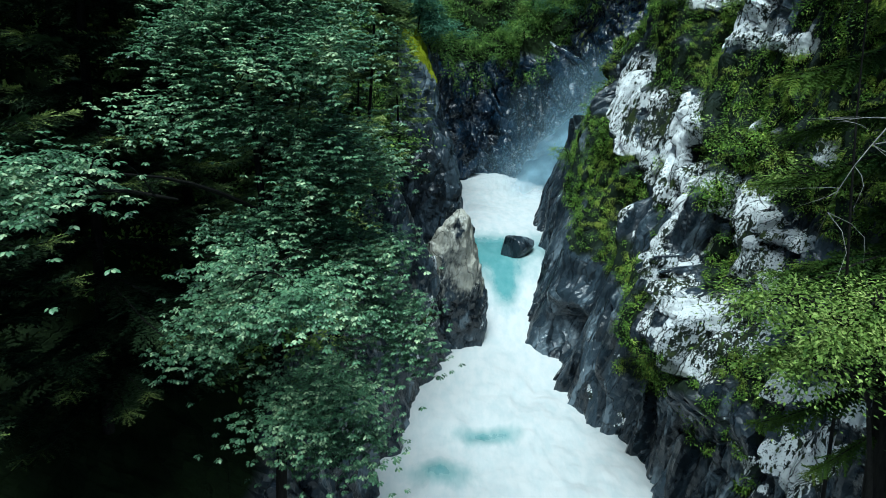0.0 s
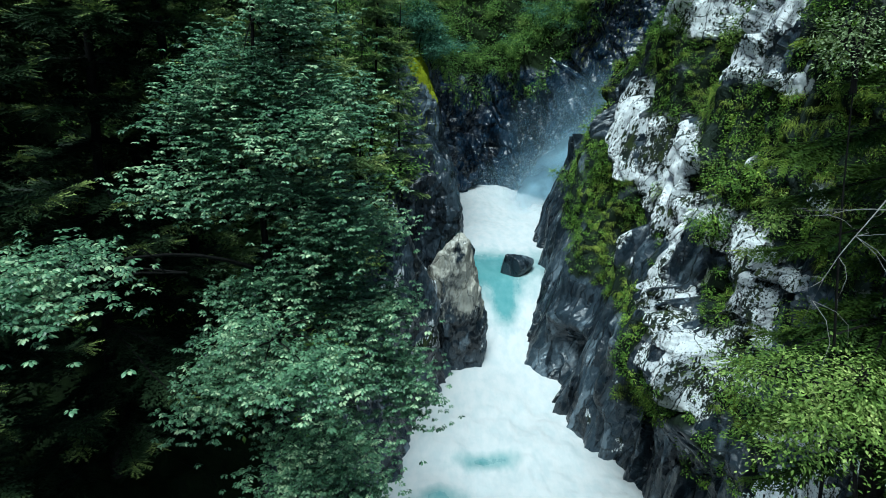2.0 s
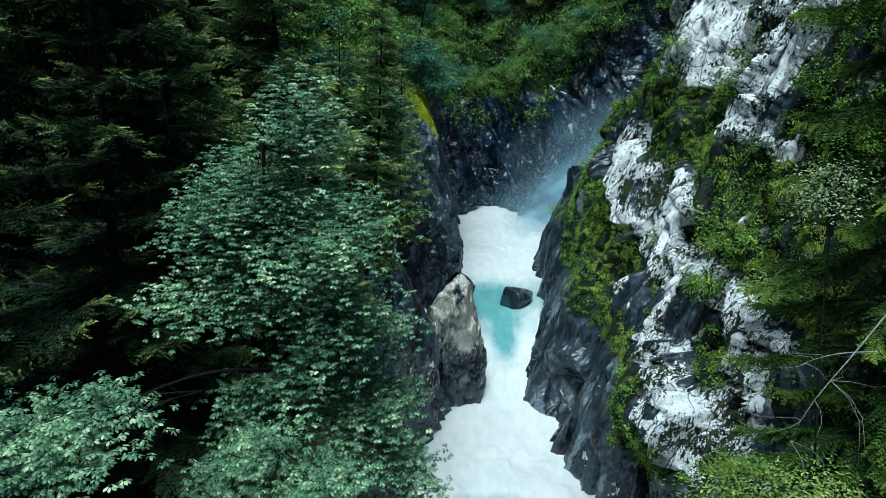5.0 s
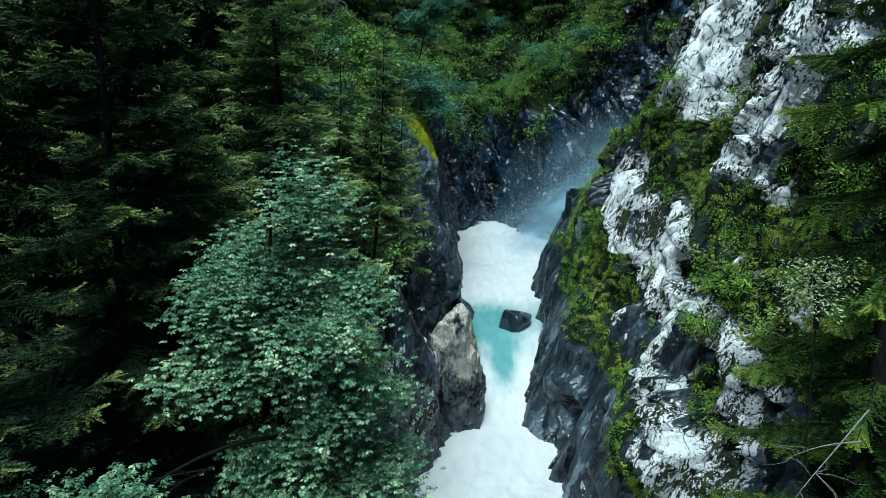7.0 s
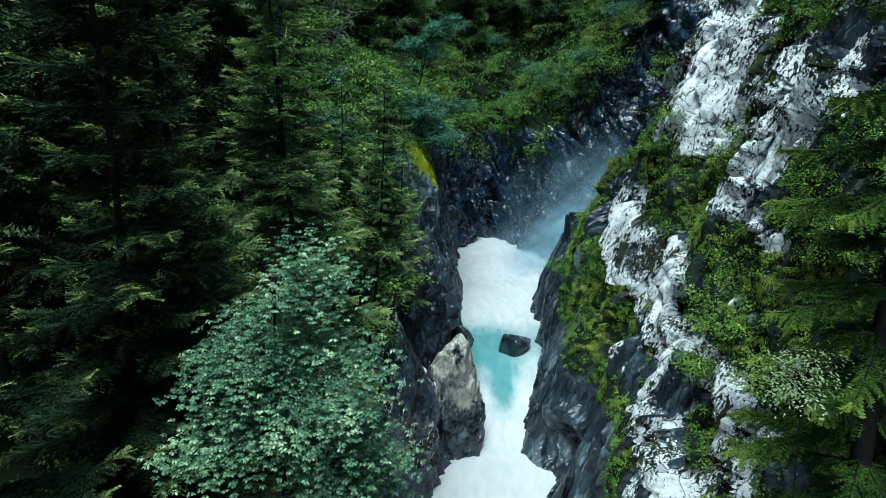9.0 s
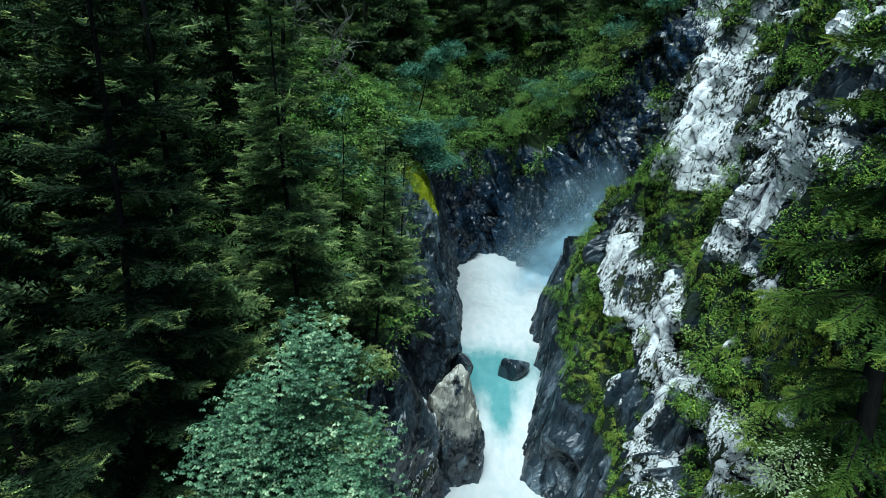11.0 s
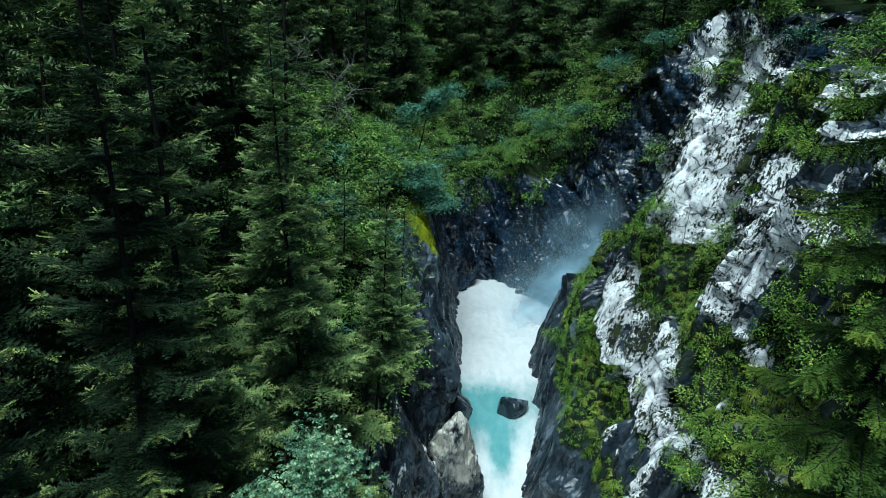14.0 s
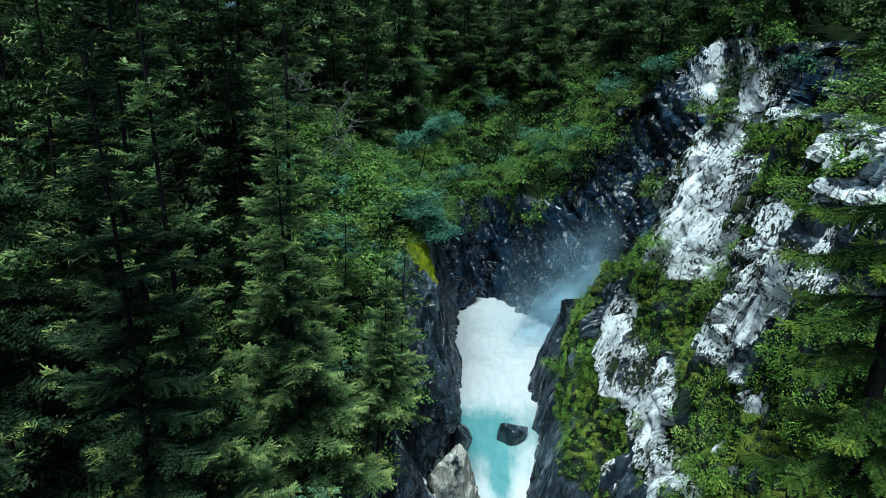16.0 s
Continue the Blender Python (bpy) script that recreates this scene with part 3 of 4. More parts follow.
def boulder(name, label, at, size, seed, tan=0.0, pale=0.0, planes=16, n=6, turn=(0, 0, 0), blunt=26.0, relief=0.05, category="boulder", mat=ROCK):
    """An angular block: a ball cut by tilted planes, its edges blunted by wear."""
    bm = bmesh.new()
    bmesh.ops.create_icosphere(bm, subdivisions=n, radius=1.0)
    d = np.array([v.co for v in bm.verts])
    bm.verts.index_update()
    fc = np.array([[v.index for v in f.verts] for f in bm.faces])
    bm.free()
    r = np.random.default_rng(seed)
    ax = unit_rows(r.normal(size=(planes, 3)))
    far = r.uniform(0.62, 0.95, planes)
    reach = np.maximum(d @ ax.T, 0.02) / far
    rad = 1.0 / (reach ** blunt).sum(1) ** (1 / blunt)
    rad = np.minimum(rad, 1.35)
    p = d * rad[:, None]
    q = p * np.array(size)
    f2, e2 = facets(q * 1.1 + seed * 3.3, seed + 1, 0.9)
    f3, e3 = facets(q * np.array([3.0, 3.0, 1.6]) + seed, seed + 2, 0.9)
    q = q + d * ((relief * min(size)) * (1.6 * f2 + 0.5 * f3 - 0.5 * np.exp(-e2 * 14) + 1.2 * fbm(q * 1.1, 4, seed)))[:, None]
    shade = np.clip(pale * (0.55 + 1.6 * f2), 0, 1)
    me = mesh_np(name, q, fc, mat, {"pale": shade, "tan": tan * smooth(-0.15, 0.75, d[:, 2]), "moss": np.zeros(len(p)), "soil": np.zeros(len(p))}, False)
    ob = thing(name, label, category, me=me)
    ob.matrix_basis = pose(*at, *turn)
    return ob


boulder("boulder", "smooth dark boulder standing in the turquoise water", (5.25, 43.8, -1.75), (1.15, 0.95, 0.75), 6, planes=10, n=5, relief=0.02, turn=(0, -14, 0))
boulder("rock_buttress", "water-worn rock buttress with a tan dry top beside the rapids", (1.05, 35.6, -3.5), (2.0, 2.1, 5.0), 12, tan=0.62, pale=0.28, planes=13, turn=(6, -9, 40), relief=0.06)
boulder("rock_pillar", "dark fractured rock pillar streaked with pale grey", (-2.3, 32.0, -1.2), (2.9, 2.2, 6.6), 13, pale=0.50, turn=(4, -6, 25), relief=0.06)
boulder("rock_buttress", "black wet rock buttress below the mossy wall", (-1.4, 37.9, 4.0), (2.7, 2.5, 6.0), 18, pale=0.22, turn=(0, -6, 15), relief=0.05)
boulder("rock_ledge", "pale slanting rock slab on the shadowed rear wall", (13.2, 62.5, 11.9), (2.6, 0.6, 0.34), 21, pale=0.62, n=5, turn=(0, 36, 0), planes=12, category="rock slab", mat=SHADED_ROCK)
boulder("small_boulder", "rounded wet rock knob at the pool edge", (0.35, 40.9, 2.6), (1.0, 1.1, 1.8), 16, pale=0.25, n=5)
boulder("small_boulder", "low worn rock knob above the buttress", (0.9, 38.4, 0.4), (1.2, 1.2, 1.7), 17, pale=0.3, n=5)


def spray(count=4000):
    """Drifting spray: billowing veils of mist with loose droplets, thick where the fall strikes the pool."""
    mist = thing("spray_mist", "fine white spray drifting up from the plunge pool", "mist")
    u = np.linspace(-1, 1, 26)
    U, W = (k.ravel() for k in np.meshgrid(u, u, indexing="ij"))
    for k, (x, y, z, wide, high, lean_k, thick) in enumerate([(9.4, 55.8, 2.0, 4.0, 3.4, 0.6, 0.85), (11.8, 56.6, 4.8, 3.8, 5.0, 0.75, 0.90), (7.5, 60.0, 1.8, 5.6, 2.8, 0.1, 0.28),
                                                              (13.2, 57.4, 8.4, 4.0, 5.6, 0.45, 0.55), (10.5, 61.0, 6.5, 5.6, 6.5, 0.25, 0.13), (10.0, 54.6, 6.5, 5.6, 7.0, 0.35, 0.10)]):
        p = np.c_[x + wide * U + lean_k * high * W, y + 0 * U, z + high * W]
        p[:, 1] += 0.9 * fbm(p * 0.35 + 7 * k, 3, 300 + k)
        fade = np.clip(1 - (U * U + W * W) * (1 + 0.5 * fbm(p * 0.4, 3, 310 + k)), 0, 1) ** 1.4
        veil = part_np("mist_veil", p, grid_faces(26, 26), VEIL, mist, attrs={"thick": thick * fade}, smooth_shade=True)
        veil.visible_shadow = False
    r = np.random.default_rng(77)
    n1, n2, n3 = int(count * 0.52), int(count * 0.24), int(count * 0.24)
    t = r.uniform(0, 1, n1) ** 0.8
    plume = np.c_[8.0 + 7.5 * t, 57.0 - 1.5 * t, 0.9 + 9.0 * t] + r.normal(0, 1, (n1, 3)) * np.c_[1.2 + 1.2 * t, 1.2 + 0 * t, 1.2 + 1.6 * t]
    low = np.c_[r.normal(6.5, 2.6, n2), r.normal(60, 2.0, n2), 0.6 + np.abs(r.normal(0, 1.8, n2))]
    high = np.c_[r.normal(11.5, 3.0, n3), r.normal(58, 2.0, n3), np.abs(r.normal(5, 4.5, n3))]
    at = np.concatenate([plume, low, high])
    keep = (0.55 + 1.5 * fbm(at * 0.4, 3, 91)) > r.uniform(0, 1, len(at))
    at = at[keep]
    tri = np.array([(-0.5, -0.35, 0), (0.5, -0.35, 0), (0, 0.65, 0)])
    v, f = strew(tri, np.array([(0, 1, 2)]), at, frames(r.normal(size=at.shape), r.normal(size=at.shape)), 0.012 * r.uniform(0.5, 1.3, len(at)))
    tagged(part_np("droplets", v, f, SPRAY, mist), kind="stuff")


# ---- plants ----
def unit(v):
    return v / (np.linalg.norm(v, axis=-1, keepdims=True) + 1e-9)


def frames(axis, normal):
    """Rotation matrices (n, 3, 3) whose columns are axis, side and normal."""
    a = unit(axis)
    s = unit(np.cross(normal, a))
    return np.stack([a, s, np.cross(a, s)], 2)


def strew(template, faces, at, rot, size):
    """Copies a small template to many places as one array mesh."""
    n, k = len(at), len(template)
    v = np.einsum("nij,kj->nki", rot, template) * np.asarray(size).reshape(-1, 1, 1) + at[:, None, :]
    f = faces[None] + (np.arange(n) * k)[:, None, None]
    return v.reshape(-1, 3), f.reshape(-1, faces.shape[1])


def fan(outline, bend):
    """A leaf blade from its outline: a bent fan of triangles about its midrib."""
    o = np.array(outline, float)
    full = np.concatenate([o, o[-2:0:-1] * [1, -1]])
    z = -bend * (full[:, 0] - 0.4) ** 2 - 0.35 * np.abs(full[:, 1]) ** 1.3
    v = np.concatenate([[[0.42, 0, 0.03]], np.c_[full, z]])
    n = len(full)
    f = [[0, 1 + i, 1 + (i + 1) % n] for i in range(n)]
    return v, np.array(f)


MAPLE_V, MAPLE_F = fan([(0, 0), (0.22, 0.20), (0.62, 0.28), (1.0, 0.0)], 0.5)
OVAL_V, OVAL_F = np.array([(0, 0, 0), (0.45, 0.27, 0.06), (1, 0, -0.1), (0.45, -0.27, 0.06)]), np.array([(0, 2, 1), (0, 3, 2)])


def blade_template(segments=2, width=0.016, arch=0.9):
    t = np.linspace(0, 1, segments + 1)
    x, z = np.sin(t * arch * 1.6) / 1.2, np.cos(t * arch * 1.9 - 0.55) - np.cos(-0.55)
    w = width * (1 - t ** 1.5)
    v = np.concatenate([np.c_[x, w, z], np.c_[x, -w, z]])
    n = segments + 1
    f = [(i, i + 1, n + i + 1, n + i) for i in range(segments)]
    return v, np.array(f)


BLADE_V, BLADE_F = blade_template()


def twig_template(pairs=8, seed=1):
    """A spruce twig lying along x: a thin stem with needle tufts on both sides and above."""
    r = np.random.default_rng(seed)
    v, f = [], []
    for i in range(pairs):
        t = (i + 0.5) / pairs
        for side in (-1, 1, 0):
            if side == 0 and i % 2:
                continue
            ln_n = 0.23 * (1 - 0.5 * t) * r.uniform(0.8, 1.25)
            base = np.array([t, 0, -0.05 * t * t])
            tip = base + np.array([ln_n * 0.75, side * ln_n * 0.85, ln_n * (0.55 if side == 0 else r.uniform(-0.25, 0.12))])
            across = np.array([0.062, -0.015 * side, 0.02 if side else 0])
            k = len(v)
            v += [base - across, base + across, tip]
            f.append((k, k + 1, k + 2))
    k = len(v)
    v += [(0.75, 0.02, -0.03), (0.75, -0.02, -0.03), (1.12, 0, -0.07)]
    f.append((k, k + 1, k + 2))
    return np.array(v, float), np.array(f)


TWIG_V, TWIG_F = twig_template(6)
TWIG_MID_V, TWIG_MID_F = twig_template(5, 3)
TWIG_MID_V = TWIG_MID_V * [1, 1.35, 1.3]
TWIG_FAR_V, TWIG_FAR_F = twig_template(3, 2)
TWIG_FAR_V = TWIG_FAR_V * [1, 2.2, 1.8]


def tube(points, radii, sides=7):
    """A tapered tube through points."""
    p, r = np.array(points, float), np.array(radii, float)
    d = unit(np.gradient(p, axis=0))
    ref = np.where(np.abs(d[:, 2:3]) > 0.9, np.array([[1.0, 0, 0]]), np.array([[0, 0, 1.0]]))
    a = unit(np.cross(d, ref))
    b_ = np.cross(d, a)
    ang = np.linspace(0, 2 * np.pi, sides, endpoint=False)
    v = p[:, None] + r[:, None, None] * (np.cos(ang)[None, :, None] * a[:, None] + np.sin(ang)[None, :, None] * b_[:, None])
    n = len(p)
    i = np.arange((n - 1) * sides)
    row, col = i // sides, i % sides
    f = np.stack([row * sides + col, row * sides + (col + 1) % sides, (row + 1) * sides + (col + 1) % sides, (row + 1) * sides + col], 1)
    return v.reshape(-1, 3), f


def join(pieces):
    vs, fs, k = [], [], 0
    for v, f in pieces:
        vs.append(v)
        fs.append(f + k)
        k += len(v)
    return np.concatenate(vs), np.concatenate(fs)


def spruce(label, height, radius, seed, bare=0.12, density=1.0, needle=None, far=False, mid=False, droop=0.35, hang=0.45, fine=1.0, group="conifers", name="spruce_tree"):
    """A spruce: trunk, boughs and a crown of needle twigs. It stands at the origin."""
    r = np.random.default_rng(seed)
    tree = thing(name, label, "tree", group=group)
    zs = np.linspace(0, height, 14)
    bend = np.c_[0.02 * height * np.sin(zs / height * 3 + seed), 0.015 * height * np.sin(zs / height * 4 + 2 * seed), zs]
    bend[:, :2] -= bend[0, :2]
    part_np("trunk", *tube(bend, 0.0055 * height * (1 - zs / height) ** 0.8 + 0.012, 9), BARK, tree, smooth_shade=True)
    n_b = int(height * (2.3 if far else 5.0 if mid else 5.0) * density)
    at, ax, nm, sz, tp, wood = [], [], [], [], [], []
    for k in range(n_b):
        t = bare + (1 - bare) * ((k + r.uniform(0, 1)) / n_b)
        gap = 0.75 if far else 0.5 if mid else 0.95
        t = min(0.995, (np.floor(t * height / gap) + 0.5) * gap / height + r.normal(0, 0.07) / height)
        z = t * height
        shape = (1 - t) ** 0.75 * (0.35 + 0.65 * min(1, (t - bare) / 0.15 + 0.4))
        length = radius * shape * r.uniform(0.6, 1.15) + 0.12
        ang = r.uniform(0, 2 * np.pi)
        u = np.linspace(0, 1, 6)
        lift = 0.25 * (t - 0.35)
        px = length * u
        pz = length * (lift * u - droop * u ** 1.6 * (1.1 - t) + 0.22 * u ** 4)
        c, s_ = np.cos(ang), np.sin(ang)
        x0, y0 = np.interp(z, zs, bend[:, 0]), np.interp(z, zs, bend[:, 1])
        line = np.c_[x0 + px * c, y0 + px * s_, z + pz]
        wood.append(tube(line, 0.012 * length * (1.05 - u) + 0.004, 4))
        step = fine * (0.27 if far else 0.12 if mid else 0.085)
        m = max(3, int(length / step))
        for j in range(m):
            w = 0.03 + 0.97 * (j + 0.5) / m
            base = np.array([np.interp(w, u, line[:, q]) for q in range(3)])
            fwd = unit(line[min(5, int(w * 5) + 1)] - line[int(min(w, 0.99) * 5)])
            side = np.array([-s_, c, 0])
            ln_t = (1.0 if far else 0.56 if mid else 0.44 * fine ** 0.5) * (0.45 + 0.75 * np.sin(np.pi * min(1, 0.15 + w * 0.85)) ** 0.8) * min(1.3, 0.45 + length * 0.32)
            for sgn in (-1, 1):
                at.append(base + r.normal(0, 0.02, 3))
                ax.append(fwd * r.uniform(0.3, 1.0) + side * sgn * r.uniform(0.3, 1.0) + np.array([0, 0, r.uniform(-hang, 0.12)]))
                nm.append(np.array([0, 0, 1]) + r.normal(0, 0.4, 3))
                sz.append(ln_t * r.uniform(0.7, 1.2))
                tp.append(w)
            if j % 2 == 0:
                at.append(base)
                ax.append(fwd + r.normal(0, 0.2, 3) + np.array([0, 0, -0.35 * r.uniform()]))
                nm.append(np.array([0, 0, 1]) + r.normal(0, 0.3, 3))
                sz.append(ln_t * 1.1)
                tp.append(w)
    at, ax, nm, sz = map(np.array, (at, ax, nm, sz))
    tv, tf = (TWIG_FAR_V, TWIG_FAR_F) if far else (TWIG_MID_V, TWIG_MID_F) if mid else (TWIG_V, TWIG_F)
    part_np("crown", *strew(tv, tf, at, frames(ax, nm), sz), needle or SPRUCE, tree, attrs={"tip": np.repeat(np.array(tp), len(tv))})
    if not far and not mid:
        tagged(part_np("bough_wood", *join(wood), BARK, tree), kind="stuff")
    return tree


def lobes_leaves(lobes, per_area, size, template, faces, r, spray=9, spread=0.28, inner=0.25, whorl=0):
    """Leaves in flat sprays over the shells of rounded lobes (x, y, z, rx, ry, rz). whorl: leaves to a drooping rosette at each shoot's end."""
    at, ax, nm, sz = [], [], [], []
    for cx, cy, cz, rx, ry, rz in lobes:
        n = max(1, int(per_area * (rx * ry + ry * rz + rx * rz)))
        d = unit(r.normal(size=(n, 3)))
        depth = np.where(r.uniform(size=n) < inner, r.uniform(0.4, 0.9, n), r.uniform(0.85, 1.06, n))
        wob = 1 + 0.22 * vnoise(d * 2.3 + cx, 3)
        c = np.array([cx, cy, cz]) + d * np.array([rx, ry, rz]) * (depth * wob)[:, None]
        out = unit(d * [1, 1, 0.5] + [0, 0, 0.15])
        k = r.integers(spray // 2, spray + 1, n)
        idx = np.repeat(np.arange(n), k)
        m = len(idx)
        h = r.normal(0, spread, (m, 3)) * [1, 1, 0.35]
        p = c[idx] + h
        p[:, 2] -= 0.25 * (h[:, 0] ** 2 + h[:, 1] ** 2) / spread
        way = out[idx] * 0.8 + h * [1, 1, 0] / spread * 0.7
        if whorl:
            p, way, o = np.repeat(p, whorl, 0), np.repeat(unit(way), whorl, 0), np.repeat(out[idx], whorl, 0)
            ang = np.tile(np.linspace(0, 2 * np.pi, whorl, endpoint=False), m) + np.repeat(r.uniform(0, 6, m), whorl)
            ring = np.c_[np.cos(ang), np.sin(ang), np.full(m * whorl, -0.45)]
            at.append(p + ring * size * 0.25)
            ax.append(ring + 0.45 * way + r.normal(0, 0.15, p.shape))
            nm.append(np.array([0, 0, 1.0]) + 0.5 * ring * [1, 1, 0] + o * 0.35 + r.normal(0, 0.18, p.shape))
            sz.append(size * r.uniform(0.7, 1.2, m * whorl))
        else:
            at.append(p)
            ax.append(way + [0, 0, -0.35] + r.normal(0, 0.25, (m, 3)))
            nm.append(np.array([0, 0, 1.0]) + out[idx] * 0.45 + r.normal(0, 0.28, (m, 3)))
            sz.append(size * r.uniform(0.65, 1.25, m))
    return strew(template, faces, np.concatenate(at), frames(np.concatenate(ax), np.concatenate(nm)), np.concatenate(sz))


def split_lobes(lobes, k, r, small=0.5):
    """Breaks each lobe of a crown into smaller clumps round its shell, with gaps between them."""
    out = []
    for cx, cy, cz, rx, ry, rz in lobes:
        for _ in range(k):
            d = unit(r.normal(size=3))
            q = r.uniform(0.55, 0.95)
            f = small * r.uniform(0.7, 1.25)
            out.append((cx + d[0] * rx * q, cy + d[1] * ry * q, cz + d[2] * rz * q, rx * f, ry * f, max(0.22, rz * f * 0.6)))
    return out


def scatter(Q, N, weight, count, r):
    """Random places on a sheet, between its rows: weight is a (nu, nv) array. Returns places and normals."""
    du = np.linalg.norm(np.diff(Q, axis=0), axis=2)[:, :-1]
    dv = np.linalg.norm(np.diff(Q, axis=1), axis=2)[:-1]
    w = (np.asarray(weight, float)[:-1, :-1] * du * dv).ravel()
    i = r.choice(len(w), count, p=w / w.sum())
    a, b_ = i // (Q.shape[1] - 1), i % (Q.shape[1] - 1)
    s_, t = r.uniform(size=(count, 1)), r.uniform(size=(count, 1))
    p = (Q[a, b_] * (1 - s_) + Q[a + 1, b_] * s_) * (1 - t) + (Q[a, b_ + 1] * (1 - s_) + Q[a + 1, b_ + 1] * s_) * t
    return p, N[a, b_]


def leafy_cover(name, label, Q, N, weight, clumps, per, radius, size, mat, r, template=OVAL_V, faces=OVAL_F, category="undergrowth"):
    """Low leafy growth that cannot be counted, in clumps over a sheet."""
    c, n = scatter(Q, N, weight, clumps, r)
    k = np.repeat(np.arange(clumps), per)
    rad = radius * r.uniform(0.5, 1.4, clumps)[k]
    d = unit(r.normal(size=(len(k), 3)) + n[k] * 0.8 + [0, 0, 0.35])
    p = c[k] + d * rad[:, None] * r.uniform(0.35, 1.0, (len(k), 1)) + n[k] * 0.04
    ax = d + r.normal(0, 0.4, d.shape) + [0, 0, -0.4]
    nm = d * 0.6 + [0, 0, 0.9] + r.normal(0, 0.35, d.shape)
    v, f = strew(template, faces, p, frames(ax, nm), size * r.uniform(0.6, 1.3, len(k)))
    return thing(name, label, category, "stuff", me=mesh_np(name, v, f, mat))


def grass_cover(name, label, Q, N, weight, tufts, per, length, mat, r):
    c, n = scatter(Q, N, weight, tufts, r)
    k = np.repeat(np.arange(tufts), per)
    ang = r.uniform(0, 2 * np.pi, len(k))
    ax = np.c_[np.cos(ang), np.sin(ang), np.zeros(len(k))] * 0.8 + n[k] * [1, 1, 0]
    rot = frames(ax, np.array([0, 0, 1.0]) + 0.2 * r.normal(size=(len(k), 3)))
    v, f = strew(BLADE_V, BLADE_F, c[k] + r.normal(0, 0.05, (len(k), 3)), rot, (length * r.uniform(0.6, 1.3, tufts))[k] * r.uniform(0.7, 1.2, len(k)))
    return thing(name, label, "grass", "stuff", me=mesh_np(name, v, f, mat))


def broadleaf(name, label, base, top, lobes, mat, leaf_v, leaf_f, size, per_area, seed, bark=BARK, trunk_r=0.16, spray=9, spread=0.28, category="tree", split=0, group="", whorl=0, shoots=7):
    """A broadleaved tree: trunk, a limb to every lobe of the crown, and leaves in sprays."""
    r = np.random.default_rng(seed)
    tree = thing(name, label, category, group=group, at=base)
    b0, t0 = np.array(base, float), np.array(top, float)
    u = np.linspace(0, 1, 10)[:, None]
    line = (t0 - b0) * u + np.c_[0.25 * np.sin(u * 5), 0.2 * np.sin(u * 4 + 1), 0 * u] * u * (1 - u) * 3
    part_np("trunk", *tube(line, trunk_r * (1 - 0.85 * u[:, 0]), 9), bark, tree, smooth_shade=True)
    limbs = []
    for lobe in lobes:
        c = np.array(lobe[:3]) - b0
        w = np.clip((c[2] - 0.5 * np.hypot(*(c[:2])) * 0.6) / max(line[-1, 2], 0.1), 0.1, 0.95)
        s0 = np.array([np.interp(w, u[:, 0], line[:, q]) for q in range(3)])
        q = np.linspace(0, 1, 8)[:, None]
        path = s0 + (c - s0) * q + np.c_[0 * q, 0 * q, 0.35 * np.sin(q * np.pi)]
        limbs.append(tube(path, 0.055 * (1.1 - q[:, 0]), 6 if shoots > 3 else 4))
        for _ in range(shoots):
            e = c + unit(r.normal(size=3)) * np.array(lobe[3:]) * 0.95
            k = r.uniform(0.45, 0.9)
            s1 = s0 + (c - s0) * k
            q2 = np.linspace(0, 1, 5)[:, None]
            limbs.append(tube(s1 + (e - s1) * q2 + np.c_[0 * q2, 0 * q2, 0.15 * np.sin(q2 * np.pi)], 0.02 * (1.1 - q2[:, 0]), 4 if shoots > 3 else 3))
    tagged(part_np("branch_wood", *join(limbs), bark, tree), kind="stuff")
    v, f = lobes_leaves(split_lobes(lobes, split, r) if split else lobes, per_area, size, leaf_v, leaf_f, r, spray, spread, whorl=whorl)
    part_np("crown", v - b0, f, mat, tree)
    return tree


# ---- vegetation in its places ----
def land_z(Q, x, y):
    """Height of a bank's ground at (x, y)."""
    q = Q.reshape(-1, 3)
    d = (q[:, 0] - x) ** 2 + (q[:, 1] - y) ** 2
    i = np.argsort(d)[:6]
    return float(q[i, 2].max() if d[i[0]] > 0.5 else np.median(q[i, 2]))


def stand(tree, x, y, z, turn=0.0):
    tree.matrix_basis = pose(x, y, z, 0, 0, turn)
    return tree


MAPLE_LOBES = [(-3.8, 13.0, 12.7, 1.2, 1.4, 1.6), (-3.4, 13.0, 10.6, 1.9, 1.7, 1.5), (-3.0, 13.4, 8.8, 1.4, 1.5, 1.3), (-5.5, 8.3, 8.75, 1.5, 1.1, 0.42), (-3.1, 10.2, 6.8, 1.3, 1.2, 0.8), (-2.3, 13.5, 6.7, 1.2, 1.1, 0.8),
               (-1.7, 13.4, 4.5, 1.3, 1.3, 1.0), (-3.0, 12.2, 3.0, 1.6, 1.5, 1.2), (-4.8, 12.2, 5.0, 1.0, 0.9, 0.6), (-3.9, 13.2, 5.7, 1.3, 1.2, 0.8), (-4.9, 12.7, 10.9, 0.9, 1.0, 0.9), (-2.2, 13.5, 8.0, 1.1, 1.1, 0.9), (-4.6, 12.4, 9.5, 1.1, 1.1, 0.8), (-3.3, 12.9, 7.2, 1.3, 1.2, 0.6), (-1.6, 13.6, 6.0, 0.9, 0.9, 0.7)]
broadleaf("maple_tree", "sycamore maple with layered blue-green leaves beside the gorge", (-4.2, 13.2, -2.2), (-3.8, 13.1, 13.6), MAPLE_LOBES, MAPLE, MAPLE_V, MAPLE_F, 0.092, 37, 21, spray=6, spread=0.30, split=10, whorl=6)
